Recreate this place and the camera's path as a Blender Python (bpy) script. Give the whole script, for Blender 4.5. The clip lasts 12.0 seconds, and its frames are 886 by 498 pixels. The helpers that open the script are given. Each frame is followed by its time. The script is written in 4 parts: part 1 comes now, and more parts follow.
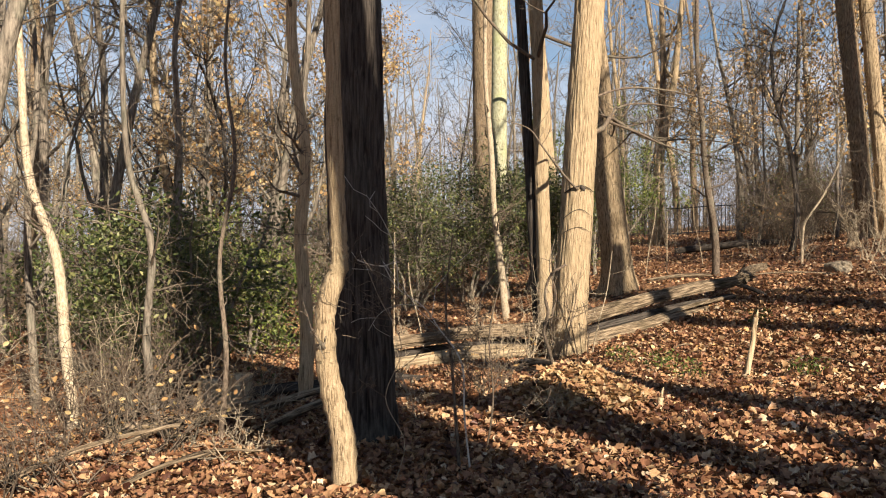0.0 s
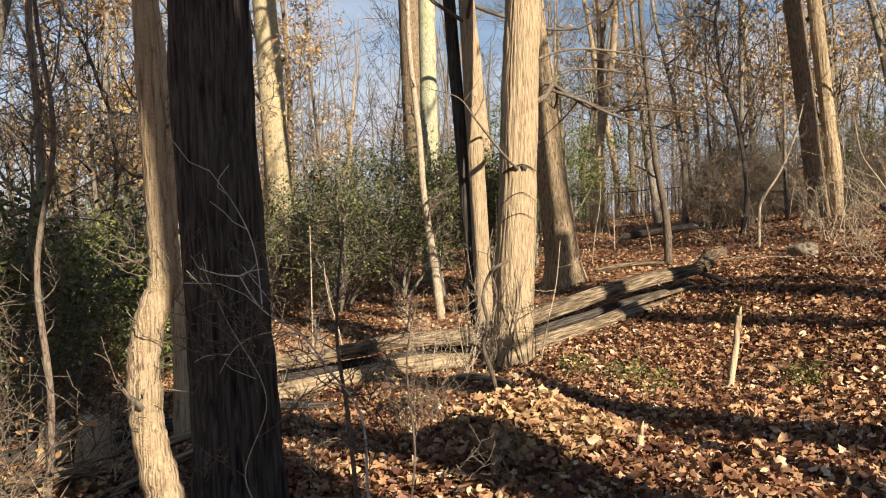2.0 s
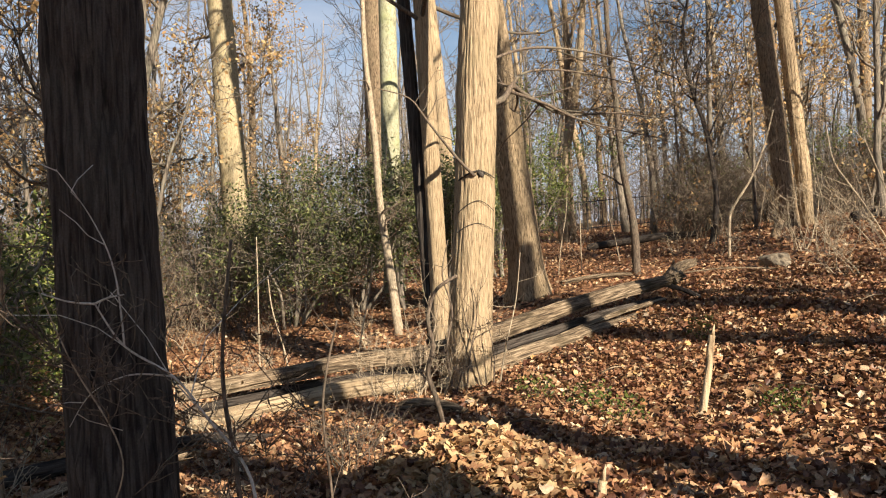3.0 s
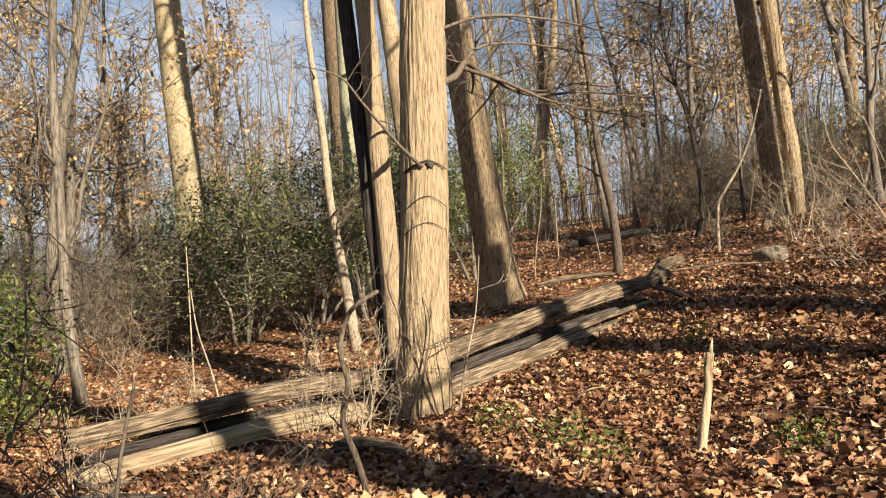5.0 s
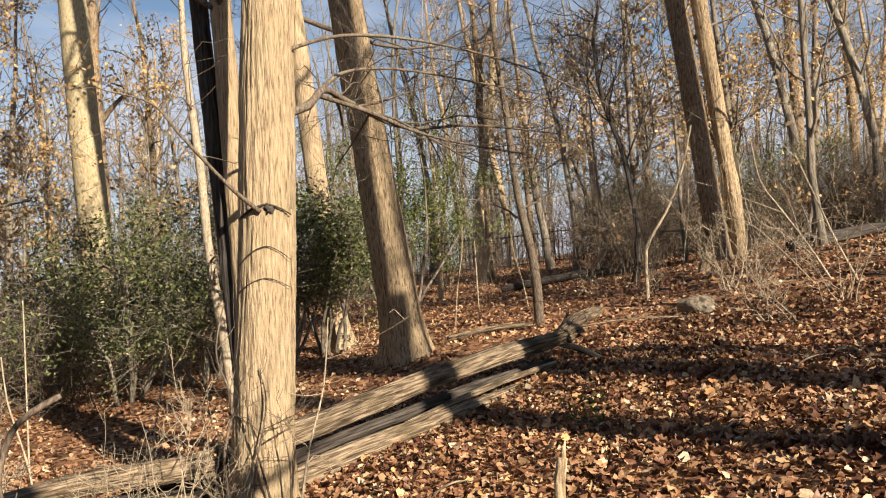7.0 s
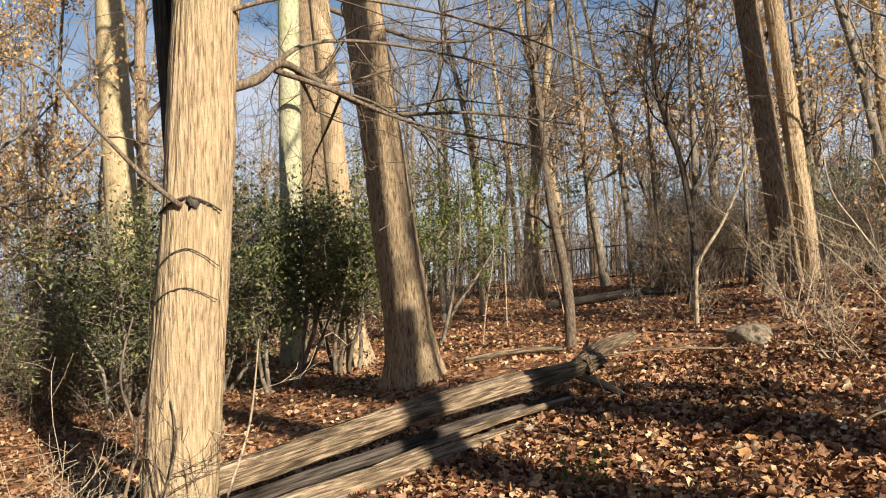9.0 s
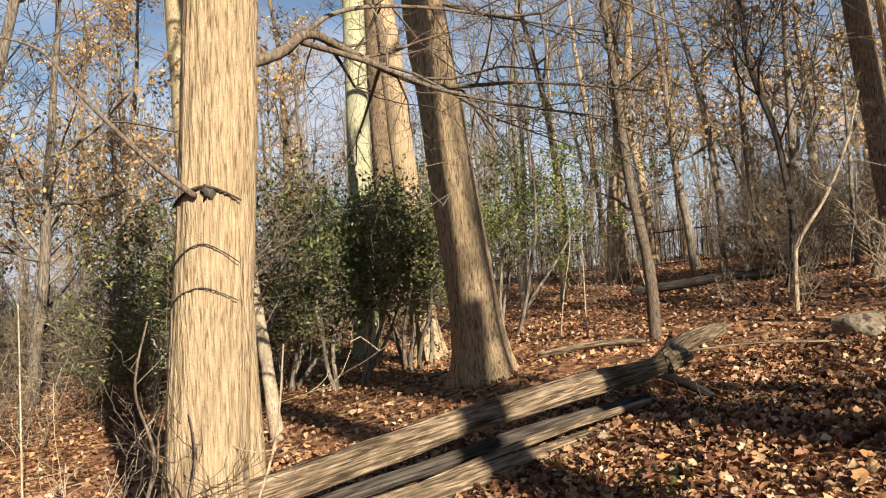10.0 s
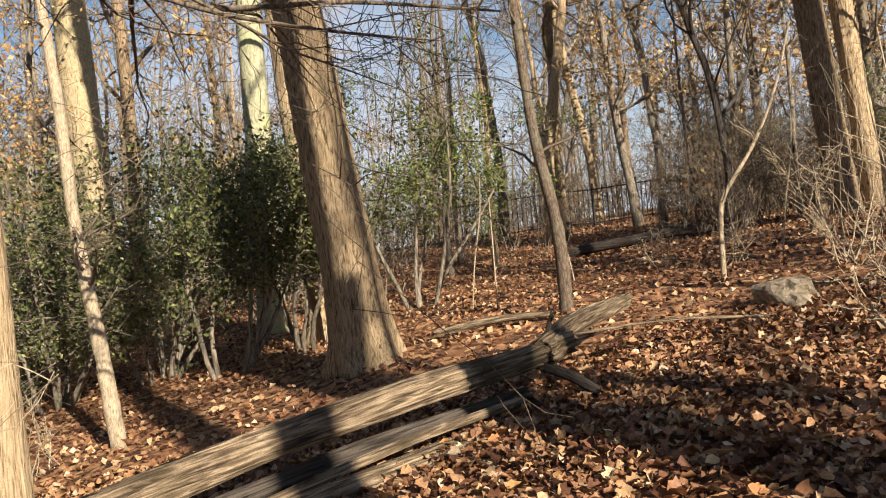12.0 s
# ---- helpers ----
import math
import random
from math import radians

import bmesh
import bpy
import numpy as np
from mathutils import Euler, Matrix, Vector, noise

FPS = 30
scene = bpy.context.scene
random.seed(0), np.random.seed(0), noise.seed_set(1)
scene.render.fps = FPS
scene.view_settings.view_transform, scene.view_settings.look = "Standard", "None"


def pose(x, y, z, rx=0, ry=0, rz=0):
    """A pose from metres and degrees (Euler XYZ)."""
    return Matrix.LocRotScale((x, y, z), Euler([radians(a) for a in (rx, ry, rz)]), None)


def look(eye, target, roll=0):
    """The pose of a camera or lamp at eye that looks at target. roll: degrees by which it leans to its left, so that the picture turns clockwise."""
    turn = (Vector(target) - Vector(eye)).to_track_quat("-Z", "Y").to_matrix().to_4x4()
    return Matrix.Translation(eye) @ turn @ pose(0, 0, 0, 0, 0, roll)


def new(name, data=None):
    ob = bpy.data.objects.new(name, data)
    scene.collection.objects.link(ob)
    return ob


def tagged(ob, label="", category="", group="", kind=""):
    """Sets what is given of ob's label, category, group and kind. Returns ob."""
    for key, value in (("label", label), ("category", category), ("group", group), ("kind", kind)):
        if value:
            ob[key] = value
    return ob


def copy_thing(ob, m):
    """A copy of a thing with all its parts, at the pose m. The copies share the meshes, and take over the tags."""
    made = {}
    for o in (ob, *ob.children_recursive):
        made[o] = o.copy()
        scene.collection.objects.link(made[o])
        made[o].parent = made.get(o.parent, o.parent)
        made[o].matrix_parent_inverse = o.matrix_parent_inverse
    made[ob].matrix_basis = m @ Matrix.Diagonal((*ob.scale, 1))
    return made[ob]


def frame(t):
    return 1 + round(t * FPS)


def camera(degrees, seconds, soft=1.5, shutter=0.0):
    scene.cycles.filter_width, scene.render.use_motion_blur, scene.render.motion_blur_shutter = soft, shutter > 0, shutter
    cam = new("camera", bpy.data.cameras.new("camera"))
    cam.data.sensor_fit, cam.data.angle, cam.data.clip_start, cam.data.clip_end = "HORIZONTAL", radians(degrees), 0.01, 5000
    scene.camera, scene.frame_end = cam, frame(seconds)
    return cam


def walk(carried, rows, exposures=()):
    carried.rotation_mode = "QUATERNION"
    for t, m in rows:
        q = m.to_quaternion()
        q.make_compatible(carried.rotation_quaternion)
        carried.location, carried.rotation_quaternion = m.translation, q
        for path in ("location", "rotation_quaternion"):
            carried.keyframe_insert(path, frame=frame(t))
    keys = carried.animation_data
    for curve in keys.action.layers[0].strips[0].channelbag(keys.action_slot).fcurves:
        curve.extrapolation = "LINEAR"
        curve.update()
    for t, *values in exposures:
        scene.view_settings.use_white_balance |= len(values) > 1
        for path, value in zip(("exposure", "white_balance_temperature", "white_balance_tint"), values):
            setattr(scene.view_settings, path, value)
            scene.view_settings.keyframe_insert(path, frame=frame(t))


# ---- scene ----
cam = camera(56.3, 12.0, soft=1.1)
METRES, EYE, TILT, LEAN, TURN = 10.0, 1.55, 0.0, 0.0, 0.0
ROWS = [
    (0.0, 0.0, 0.0, 0.0, 0.0, 0.0, 0.0),
    (0.5, -0.004, 0.0447, -0.0049, 0.23, -0.57, 0.47),
    (1.0, 0.0096, 0.0944, -0.0085, -1.24, -1.11, 1.0),
    (1.5, 0.0199, 0.1428, -0.0027, -2.88, -1.14, 1.46),
    (2.0, 0.0252, 0.1889, 0.0015, -4.22, -0.6, 1.84),
    (2.5, 0.0416, 0.2279, 0.001, -5.16, -0.09, 1.94),
    (3.0, 0.0537, 0.2622, 0.0036, -6.22, 0.0, 2.02),
    (3.5, 0.0665, 0.3018, 0.0029, -7.78, -0.51, 2.14),
    (5.5, 0.132, 0.4286, 0.0065, -7.0, 0.67, 4.16),
    (6.0, 0.1621, 0.4577, 0.0094, -7.08, 1.44, 4.34),
    (6.5, 0.1905, 0.486, 0.0097, -8.25, 1.95, 4.29),
    (7.0, 0.2265, 0.5138, 0.0175, -9.5, 2.4, 3.95),
    (9.0, 0.3209, 0.6416, 0.0181, -4.67, 3.48, 2.07),
    (9.5, 0.3364, 0.6732, 0.0209, -1.57, 3.46, 2.34),
    (10.0, 0.3506, 0.7144, 0.0229, 1.46, 2.81, 3.15),
    (10.5, 0.3828, 0.749, 0.021, 3.31, 1.74, 4.06),
    (11.0, 0.4064, 0.779, 0.026, 3.17, 0.58, 4.74),
    (11.5, 0.4192, 0.8213, 0.0265, 1.35, -0.07, 5.1),
    (12.0, 0.4482, 0.8547, 0.0284, -0.81, -0.09, 4.98),
]
walk(cam, [(t, pose(0, 0, EYE, TILT, LEAN, TURN) @ pose(METRES * x, METRES * y, METRES * z, 90 + pitch, roll, yaw)) for t, x, y, z, yaw, pitch, roll in ROWS])


# ---- world, sun ----
SUN_AZ, SUN_EL = 152.0, 27.0          # degrees clockwise from +y, and above the horizon
world = bpy.data.worlds.new("world")
scene.world = world
world.use_nodes = True
wn = world.node_tree
sky = wn.nodes.new("ShaderNodeTexSky")
sky.sky_type, sky.sun_disc = "NISHITA", False
sky.sun_elevation, sky.sun_rotation = radians(SUN_EL), radians(SUN_AZ)
sky.air_density, sky.dust_density, sky.ozone_density = 1.0, 0.3, 1.6
wn.nodes["Background"].inputs["Strength"].default_value = 0.05
# thin bright cloud that thickens towards the horizon all round
heading = wn.nodes.new("ShaderNodeTexCoord")
squash = wn.nodes.new("ShaderNodeMapping")
squash.inputs["Scale"].default_value = (1.0, 1.0, 3.2)
drift = wn.nodes.new("ShaderNodeTexNoise")
drift.inputs["Scale"].default_value, drift.inputs["Detail"].default_value = 3.4, 7
apart = wn.nodes.new("ShaderNodeSeparateXYZ")
low = wn.nodes.new("ShaderNodeMapRange")
low.inputs["From Min"].default_value, low.inputs["From Max"].default_value = 0.05, 0.5
low.inputs["To Min"].default_value, low.inputs["To Max"].default_value = 0.27, -0.12
thick = wn.nodes.new("ShaderNodeMath")
cover = wn.nodes.new("ShaderNodeMapRange")
cover.inputs["From Min"].default_value, cover.inputs["From Max"].default_value = 0.48, 0.86
cloud = wn.nodes.new("ShaderNodeMixRGB")
cloud.inputs["Color2"].default_value = (6.6, 7.1, 8.2, 1)
wn.links.new(heading.outputs["Generated"], squash.inputs["Vector"])
wn.links.new(squash.outputs[0], drift.inputs["Vector"])
wn.links.new(heading.outputs["Generated"], apart.inputs[0])
wn.links.new(apart.outputs["Z"], low.inputs["Value"])
wn.links.new(low.outputs[0], thick.inputs[0])
wn.links.new(drift.outputs["Fac"], thick.inputs[1])
wn.links.new(thick.outputs[0], cover.inputs["Value"])
wn.links.new(cover.outputs[0], cloud.inputs["Fac"])
wn.links.new(sky.outputs["Color"], cloud.inputs["Color1"])
wn.links.new(cloud.outputs[0], wn.nodes["Background"].inputs["Color"])
sun_data = bpy.data.lights.new("sun", "SUN")
sun_data.energy, sun_data.angle, sun_data.color = 5.0, radians(0.5), (1.0, 0.87, 0.70)
sun = new("sun", sun_data)
to_sun = Vector((math.sin(radians(SUN_AZ)) * math.cos(radians(SUN_EL)), math.cos(radians(SUN_AZ)) * math.cos(radians(SUN_EL)), math.sin(radians(SUN_EL))))
sun.matrix_world = look(to_sun * 50, (0, 0, 0))
scene.view_settings.exposure = 1.09


# ---- materials ----
def material(name, rough=0.85):
    m = bpy.data.materials.new(name)
    m.use_nodes = True
    n = m.node_tree.nodes
    n["Principled BSDF"].inputs["Roughness"].default_value = rough
    n["Principled BSDF"].inputs["Specular IOR Level"].default_value = 0.25
    return m, n, m.node_tree.links, n["Principled BSDF"]


def ramp(n, stops):
    r = n.new("ShaderNodeValToRGB")
    while len(r.color_ramp.elements) < len(stops):
        r.color_ramp.elements.new(0.5)
    for e, (at, c) in zip(r.color_ramp.elements, stops):
        e.position, e.color = at, (*c, 1)
    return r


def bark_material(name, dark, mid, light, across=38.0, along=4.5, bump=0.9, patch=(0.20, 0.21, 0.15), patch_amount=0.35):
    """Furrowed bark: ridges run up the trunk, with lichen patches at a larger scale."""
    m, n, l, b = material(name, 0.9)
    co = n.new("ShaderNodeTexCoord")
    mp = n.new("ShaderNodeMapping")
    mp.inputs["Scale"].default_value = (across, across, along)
    l.new(co.outputs["Object"], mp.inputs["Vector"])
    ridge = n.new("ShaderNodeTexNoise")
    ridge.inputs["Scale"].default_value, ridge.inputs["Detail"].default_value, ridge.inputs["Distortion"].default_value = 1.0, 5, 0.6
    l.new(mp.outputs[0], ridge.inputs["Vector"])
    grain = n.new("ShaderNodeTexNoise")
    grain.inputs["Scale"].default_value, grain.inputs["Detail"].default_value = 110, 4
    l.new(co.outputs["Object"], grain.inputs["Vector"])
    blot = n.new("ShaderNodeTexNoise")
    blot.inputs["Scale"].default_value, blot.inputs["Detail"].default_value = 2.3, 4
    l.new(co.outputs["Object"], blot.inputs["Vector"])
    r = ramp(n, [(0.30, dark), (0.46, mid), (0.66, light)])
    l.new(ridge.outputs["Fac"], r.inputs["Fac"])
    pr = ramp(n, [(0.50, (0, 0, 0)), (0.68, (patch_amount,) * 3)])
    l.new(blot.outputs["Fac"], pr.inputs["Fac"])
    mix = n.new("ShaderNodeMixRGB")
    mix.inputs["Color2"].default_value = (*patch, 1)
    l.new(pr.outputs["Color"], mix.inputs["Fac"])
    l.new(r.outputs["Color"], mix.inputs["Color1"])
    sp = n.new("ShaderNodeMixRGB")
    sp.blend_type, sp.inputs["Fac"].default_value = "OVERLAY", 0.45
    l.new(mix.outputs[0], sp.inputs["Color1"])
    l.new(grain.outputs["Fac"], sp.inputs["Color2"])
    oi = n.new("ShaderNodeObjectInfo")
    hv = n.new("ShaderNodeHueSaturation")
    mr = n.new("ShaderNodeMapRange")
    mr.inputs["To Min"].default_value, mr.inputs["To Max"].default_value = 0.8, 1.15
    l.new(oi.outputs["Random"], mr.inputs["Value"])
    l.new(mr.outputs[0], hv.inputs["Value"])
    l.new(sp.outputs[0], hv.inputs["Color"])
    l.new(hv.outputs[0], b.inputs["Base Color"])
    add = n.new("ShaderNodeMath")
    add.operation = "MULTIPLY_ADD"
    add.inputs[1].default_value = 0.25
    l.new(grain.outputs["Fac"], add.inputs[0])
    l.new(ridge.outputs["Fac"], add.inputs[2])
    bp = n.new("ShaderNodeBump")
    bp.inputs["Strength"].default_value, bp.inputs["Distance"].default_value = bump, 0.02
    l.new(add.outputs[0], bp.inputs["Height"])
    l.new(bp.outputs[0], b.inputs["Normal"])
    return m


def island_material(name, stops, rough=0.7, translucent=0.0, blotch=0.5, fine=35.0):
    """One tone for each leaf or blade, with blotches over it."""
    m, n, l, b = material(name, rough)
    g = n.new("ShaderNodeNewGeometry")
    r = ramp(n, stops)
    l.new(g.outputs["Random Per Island"], r.inputs["Fac"])
    co = n.new("ShaderNodeTexCoord")
    t = n.new("ShaderNodeTexNoise")
    t.inputs["Scale"].default_value, t.inputs["Detail"].default_value = fine, 4
    l.new(co.outputs["Object"], t.inputs["Vector"])
    mix = n.new("ShaderNodeMixRGB")
    mix.blend_type, mix.inputs["Fac"].default_value = "OVERLAY", blotch
    l.new(r.outputs["Color"], mix.inputs["Color1"])
    l.new(t.outputs["Fac"], mix.inputs["Color2"])
    broad, span, tone = n.new("ShaderNodeTexNoise"), n.new("ShaderNodeMapRange"), n.new("ShaderNodeHueSaturation")
    broad.inputs["Scale"].default_value, broad.inputs["Detail"].default_value = 0.9, 3
    span.inputs["From Min"].default_value, span.inputs["From Max"].default_value = 0.3, 0.7
    span.inputs["To Min"].default_value, span.inputs["To Max"].default_value = 0.72, 1.22
    l.new(co.outputs["Object"], broad.inputs["Vector"])
    l.new(broad.outputs["Fac"], span.inputs["Value"])
    l.new(span.outputs[0], tone.inputs["Value"])
    l.new(mix.outputs[0], tone.inputs["Color"])
    mix = tone
    l.new(mix.outputs[0], b.inputs["Base Color"])
    if translucent:
        tr, sh = n.new("ShaderNodeBsdfTranslucent"), n.new("ShaderNodeMixShader")
        sh.inputs["Fac"].default_value = translucent
        l.new(mix.outputs[0], tr.inputs["Color"])
        l.new(b.outputs[0], sh.inputs[1])
        l.new(tr.outputs[0], sh.inputs[2])
        l.new(sh.outputs[0], n["Material Output"].inputs["Surface"])
    return m


BARK_TAN = bark_material("bark_tan", (0.14, 0.095, 0.056), (0.41, 0.305, 0.185), (0.53, 0.41, 0.265), 74, 5.5, 1.0, (0.34, 0.28, 0.16), 0.35)
BARK_BROWN = bark_material("bark_brown", (0.045, 0.03, 0.02), (0.19, 0.135, 0.085), (0.33, 0.25, 0.16), 52, 8, 1.0, (0.14, 0.13, 0.07), 0.25)
# dark bark; on stems standing in shade, this colour also carries that shade
BARK_DARK_SHADED = bark_material("bark_dark_shaded", (0.010, 0.008, 0.007), (0.045, 0.036, 0.030), (0.10, 0.084, 0.070), 44, 3.0, 1.0, (0.09, 0.09, 0.075), 0.3)
BARK_RIBBED = bark_material("bark_ribbed", (0.06, 0.042, 0.026), (0.30, 0.22, 0.132), (0.47, 0.36, 0.23), 46, 9, 1.0, (0.2, 0.16, 0.09), 0.3)
BARK_PALE = bark_material("bark_pale", (0.24, 0.19, 0.11), (0.46, 0.37, 0.22), (0.57, 0.48, 0.3), 26, 12, 0.4, (0.40, 0.36, 0.2), 0.4)
BARK_LICHEN = bark_material("bark_lichen", (0.17, 0.16, 0.10), (0.33, 0.325, 0.21), (0.43, 0.425, 0.30), 26, 12, 0.4, (0.38, 0.42, 0.2), 0.5)
BARK_GREY = bark_material("bark_grey", (0.05, 0.042, 0.034), (0.165, 0.138, 0.108), (0.30, 0.255, 0.20), 30, 5, 0.6)
TWIG = bark_material("twig_bark", (0.045, 0.034, 0.026), (0.115, 0.086, 0.063), (0.22, 0.17, 0.125), 60, 20, 0.3)
TWIG_PALE = bark_material("pale_stem_bark", (0.18, 0.14, 0.10), (0.36, 0.29, 0.2), (0.52, 0.43, 0.31), 60, 20, 0.3)
BLEACHED = bark_material("bleached_twig", (0.38, 0.34, 0.29), (0.58, 0.54, 0.47), (0.70, 0.66, 0.60), 60, 20, 0.3)
DEADWOOD = bark_material("weathered_wood", (0.022, 0.016, 0.011), (0.125, 0.09, 0.057), (0.35, 0.27, 0.18), 48, 4.0, 1.0, (0.055, 0.042, 0.022), 0.9)
PALEWOOD = bark_material("bared_wood", (0.12, 0.08, 0.048), (0.36, 0.27, 0.165), (0.50, 0.40, 0.26), 30, 2.0, 0.6, (0.25, 0.18, 0.1), 0.4)
STONE = bark_material("stone", (0.13, 0.10, 0.07), (0.27, 0.22, 0.155), (0.42, 0.35, 0.25), 14, 14, 0.6, (0.2, 0.17, 0.1), 0.4)
LEAF = island_material("dead_leaf", [(0.0, (0.085, 0.036, 0.025)), (0.25, (0.19, 0.09, 0.05)), (0.5, (0.32, 0.165, 0.088)), (0.75, (0.43, 0.25, 0.13)), (0.92, (0.55, 0.37, 0.205)), (1.0, (0.66, 0.52, 0.36))], 0.45, 0.12, 0.7, 60.0)
LEAF_HANGING = island_material("withered_leaf", [(0.0, (0.38, 0.21, 0.09)), (0.5, (0.56, 0.36, 0.16)), (1.0, (0.68, 0.53, 0.27))], 0.6, 0.4)
HOLLY = island_material("evergreen_leaf", [(0.0, (0.045, 0.062, 0.026)), (0.4, (0.10, 0.125, 0.046)), (0.75, (0.18, 0.205, 0.075)), (1.0, (0.36, 0.35, 0.15))], 0.35, 0.35)
GRASS = island_material("dry_grass", [(0.0, (0.22, 0.2, 0.06)), (0.5, (0.36, 0.30, 0.12)), (1.0, (0.5, 0.40, 0.2))], 0.7, 0.3)
STRAW = island_material("straw_leaf", [(0.0, (0.36, 0.20, 0.095)), (0.5, (0.50, 0.32, 0.16)), (1.0, (0.64, 0.47, 0.26))], 0.6, 0.15, 0.5, 50.0)
IRON, _n, _l, _b = material("black_iron", 0.55)
_b.inputs["Base Color"].default_value = (0.02, 0.02, 0.022, 1)


def soil_material():
    m, n, l, b = material("leaf_mould", 0.95)
    co = n.new("ShaderNodeTexCoord")
    v = n.new("ShaderNodeTexVoronoi")
    v.inputs["Scale"].default_value = 11
    t = n.new("ShaderNodeTexNoise")
    t.inputs["Scale"].default_value, t.inputs["Detail"].default_value = 0.6, 8
    g = n.new("ShaderNodeTexNoise")
    g.inputs["Scale"].default_value, g.inputs["Detail"].default_value = 45, 5
    for x in (v, t, g):
        l.new(co.outputs["Object"], x.inputs["Vector"])
    r = ramp(n, [(0.0, (0.04, 0.02, 0.012)), (0.4, (0.17, 0.08, 0.04)), (0.75, (0.32, 0.165, 0.08)), (1.0, (0.46, 0.28, 0.145))])
    sep = n.new("ShaderNodeSeparateColor")
    l.new(v.outputs["Color"], sep.inputs[0])
    l.new(sep.outputs[0], r.inputs["Fac"])
    m1 = n.new("ShaderNodeMixRGB")
    m1.blend_type, m1.inputs["Fac"].default_value = "OVERLAY", 0.6
    l.new(r.outputs[0], m1.inputs["Color1"])
    l.new(g.outputs["Fac"], m1.inputs["Color2"])
    m2 = n.new("ShaderNodeMixRGB")
    m2.blend_type, m2.inputs["Fac"].default_value = "OVERLAY", 0.5
    l.new(m1.outputs[0], m2.inputs["Color1"])
    l.new(t.outputs["Fac"], m2.inputs["Color2"])
    l.new(m2.outputs[0], b.inputs["Base Color"])
    bp = n.new("ShaderNodeBump")
    bp.inputs["Strength"].default_value, bp.inputs["Distance"].default_value = 1.0, 0.03
    l.new(sep.outputs[1], bp.inputs["Height"])
    l.new(bp.outputs[0], b.inputs["Normal"])
    return m


SOIL = soil_material()

# ---- the lie of the land ----
# a slope that climbs to the right and ahead, with a hollow on the left
LEVELS = np.array([
    (0.0, -1.0, 0.0), (-0.7, 7.05, -0.06), (1.85, 12.2, -0.08), (1.25, 16.7, 0.1), (3.6, 17.4, 0.68), (12.0, 22.9, 1.9),
    (7.5, 15.6, 1.12), (7.8, 18.0, 1.18), (3.5, 9.4, 0.0), (2.8, 20.9, 0.6), (4.8, 12.4, 0.52), (4.5, 8.5, 0.3), (9.0, 9.0, 0.95),
    (1.3, 4.3, 0.06), (2.5, 11.3, 0.10), (1.1, 10.4, 0.03), (-5.0, 8.0, -0.5), (-8.0, 18.0, -0.5), (-2.7, 26.7, 0.3), (7.0, 4.0, 0.5), (9.0, 25.0, 1.5), (10.0, 29.0, 1.85), (11.0, 34.0, 2.3), (4.0, 34.0, 2.0), (-12.0, 34.0, -0.2), (20.0, 20.0, 2.6),
    (20.0, 40.0, 2.9), (0.0, 50.0, 1.8), (-20.0, 5.0, -1.2), (18.0, 0.0, 1.3), (-6.0, -8.0, -0.4), (8.0, -10.0, 0.4)])
_c, _h = LEVELS[:, :2], LEVELS[:, 2]
_d = np.linalg.norm(_c[:, None] - _c[None], axis=-1)
_w = np.linalg.solve(np.block([[-_d - 0.15 * np.eye(len(_c)), np.c_[np.ones(len(_c)), _c]], [np.r_[[np.ones(len(_c))], _c.T], np.zeros((3, 3))]]), np.r_[_h, 0, 0, 0])


def land(x, y):
    """Height of the ground, for arrays or numbers."""
    x, y = np.asarray(x, float), np.asarray(y, float)
    cx, cy = 60 * np.tanh(x / 60), 5 + 70 * np.tanh((y - 5) / 70)
    d = np.sqrt((cx[..., None] - _c[:, 0]) ** 2 + (cy[..., None] - _c[:, 1]) ** 2 + 0.6)
    z = -(d @ _w[:-3]) + _w[-3] + _w[-2] * cx + _w[-1] * cy
    rough = 0.035 * np.sin(1.9 * x + 0.7 * y) * np.sin(1.3 * y - 0.5 * x) + 0.02 * np.sin(4.1 * x + 1.0) * np.sin(3.7 * y)
    mound = 0.40 * np.exp(-((x - 1.2) ** 2 / 0.42 + (y - 7.75) ** 2 / 0.6))
    return np.clip(z, -3, 3.2) + rough + mound


def gz(x, y):
    return float(land(x, y))


# ---- mesh helpers ----
def raw(name, verts, faces, mat, parent=None, label="", smooth=False):
    me = bpy.data.meshes.new(name)
    me.from_pydata(verts, [], faces)
    if smooth:
        me.polygons.foreach_set("use_smooth", [True] * len(me.polygons))
    me.materials.append(mat)
    me.update()
    ob = new(name, me)
    if parent:
        ob.parent = parent
    if label:
        ob["label"] = label
    return ob


def thing(name, place, label, category, group="", kind="", turn=0.0):
    ob = new(name)
    ob.matrix_world = pose(*place, 0, 0, turn)
    return tagged(ob, label, category, group, kind)


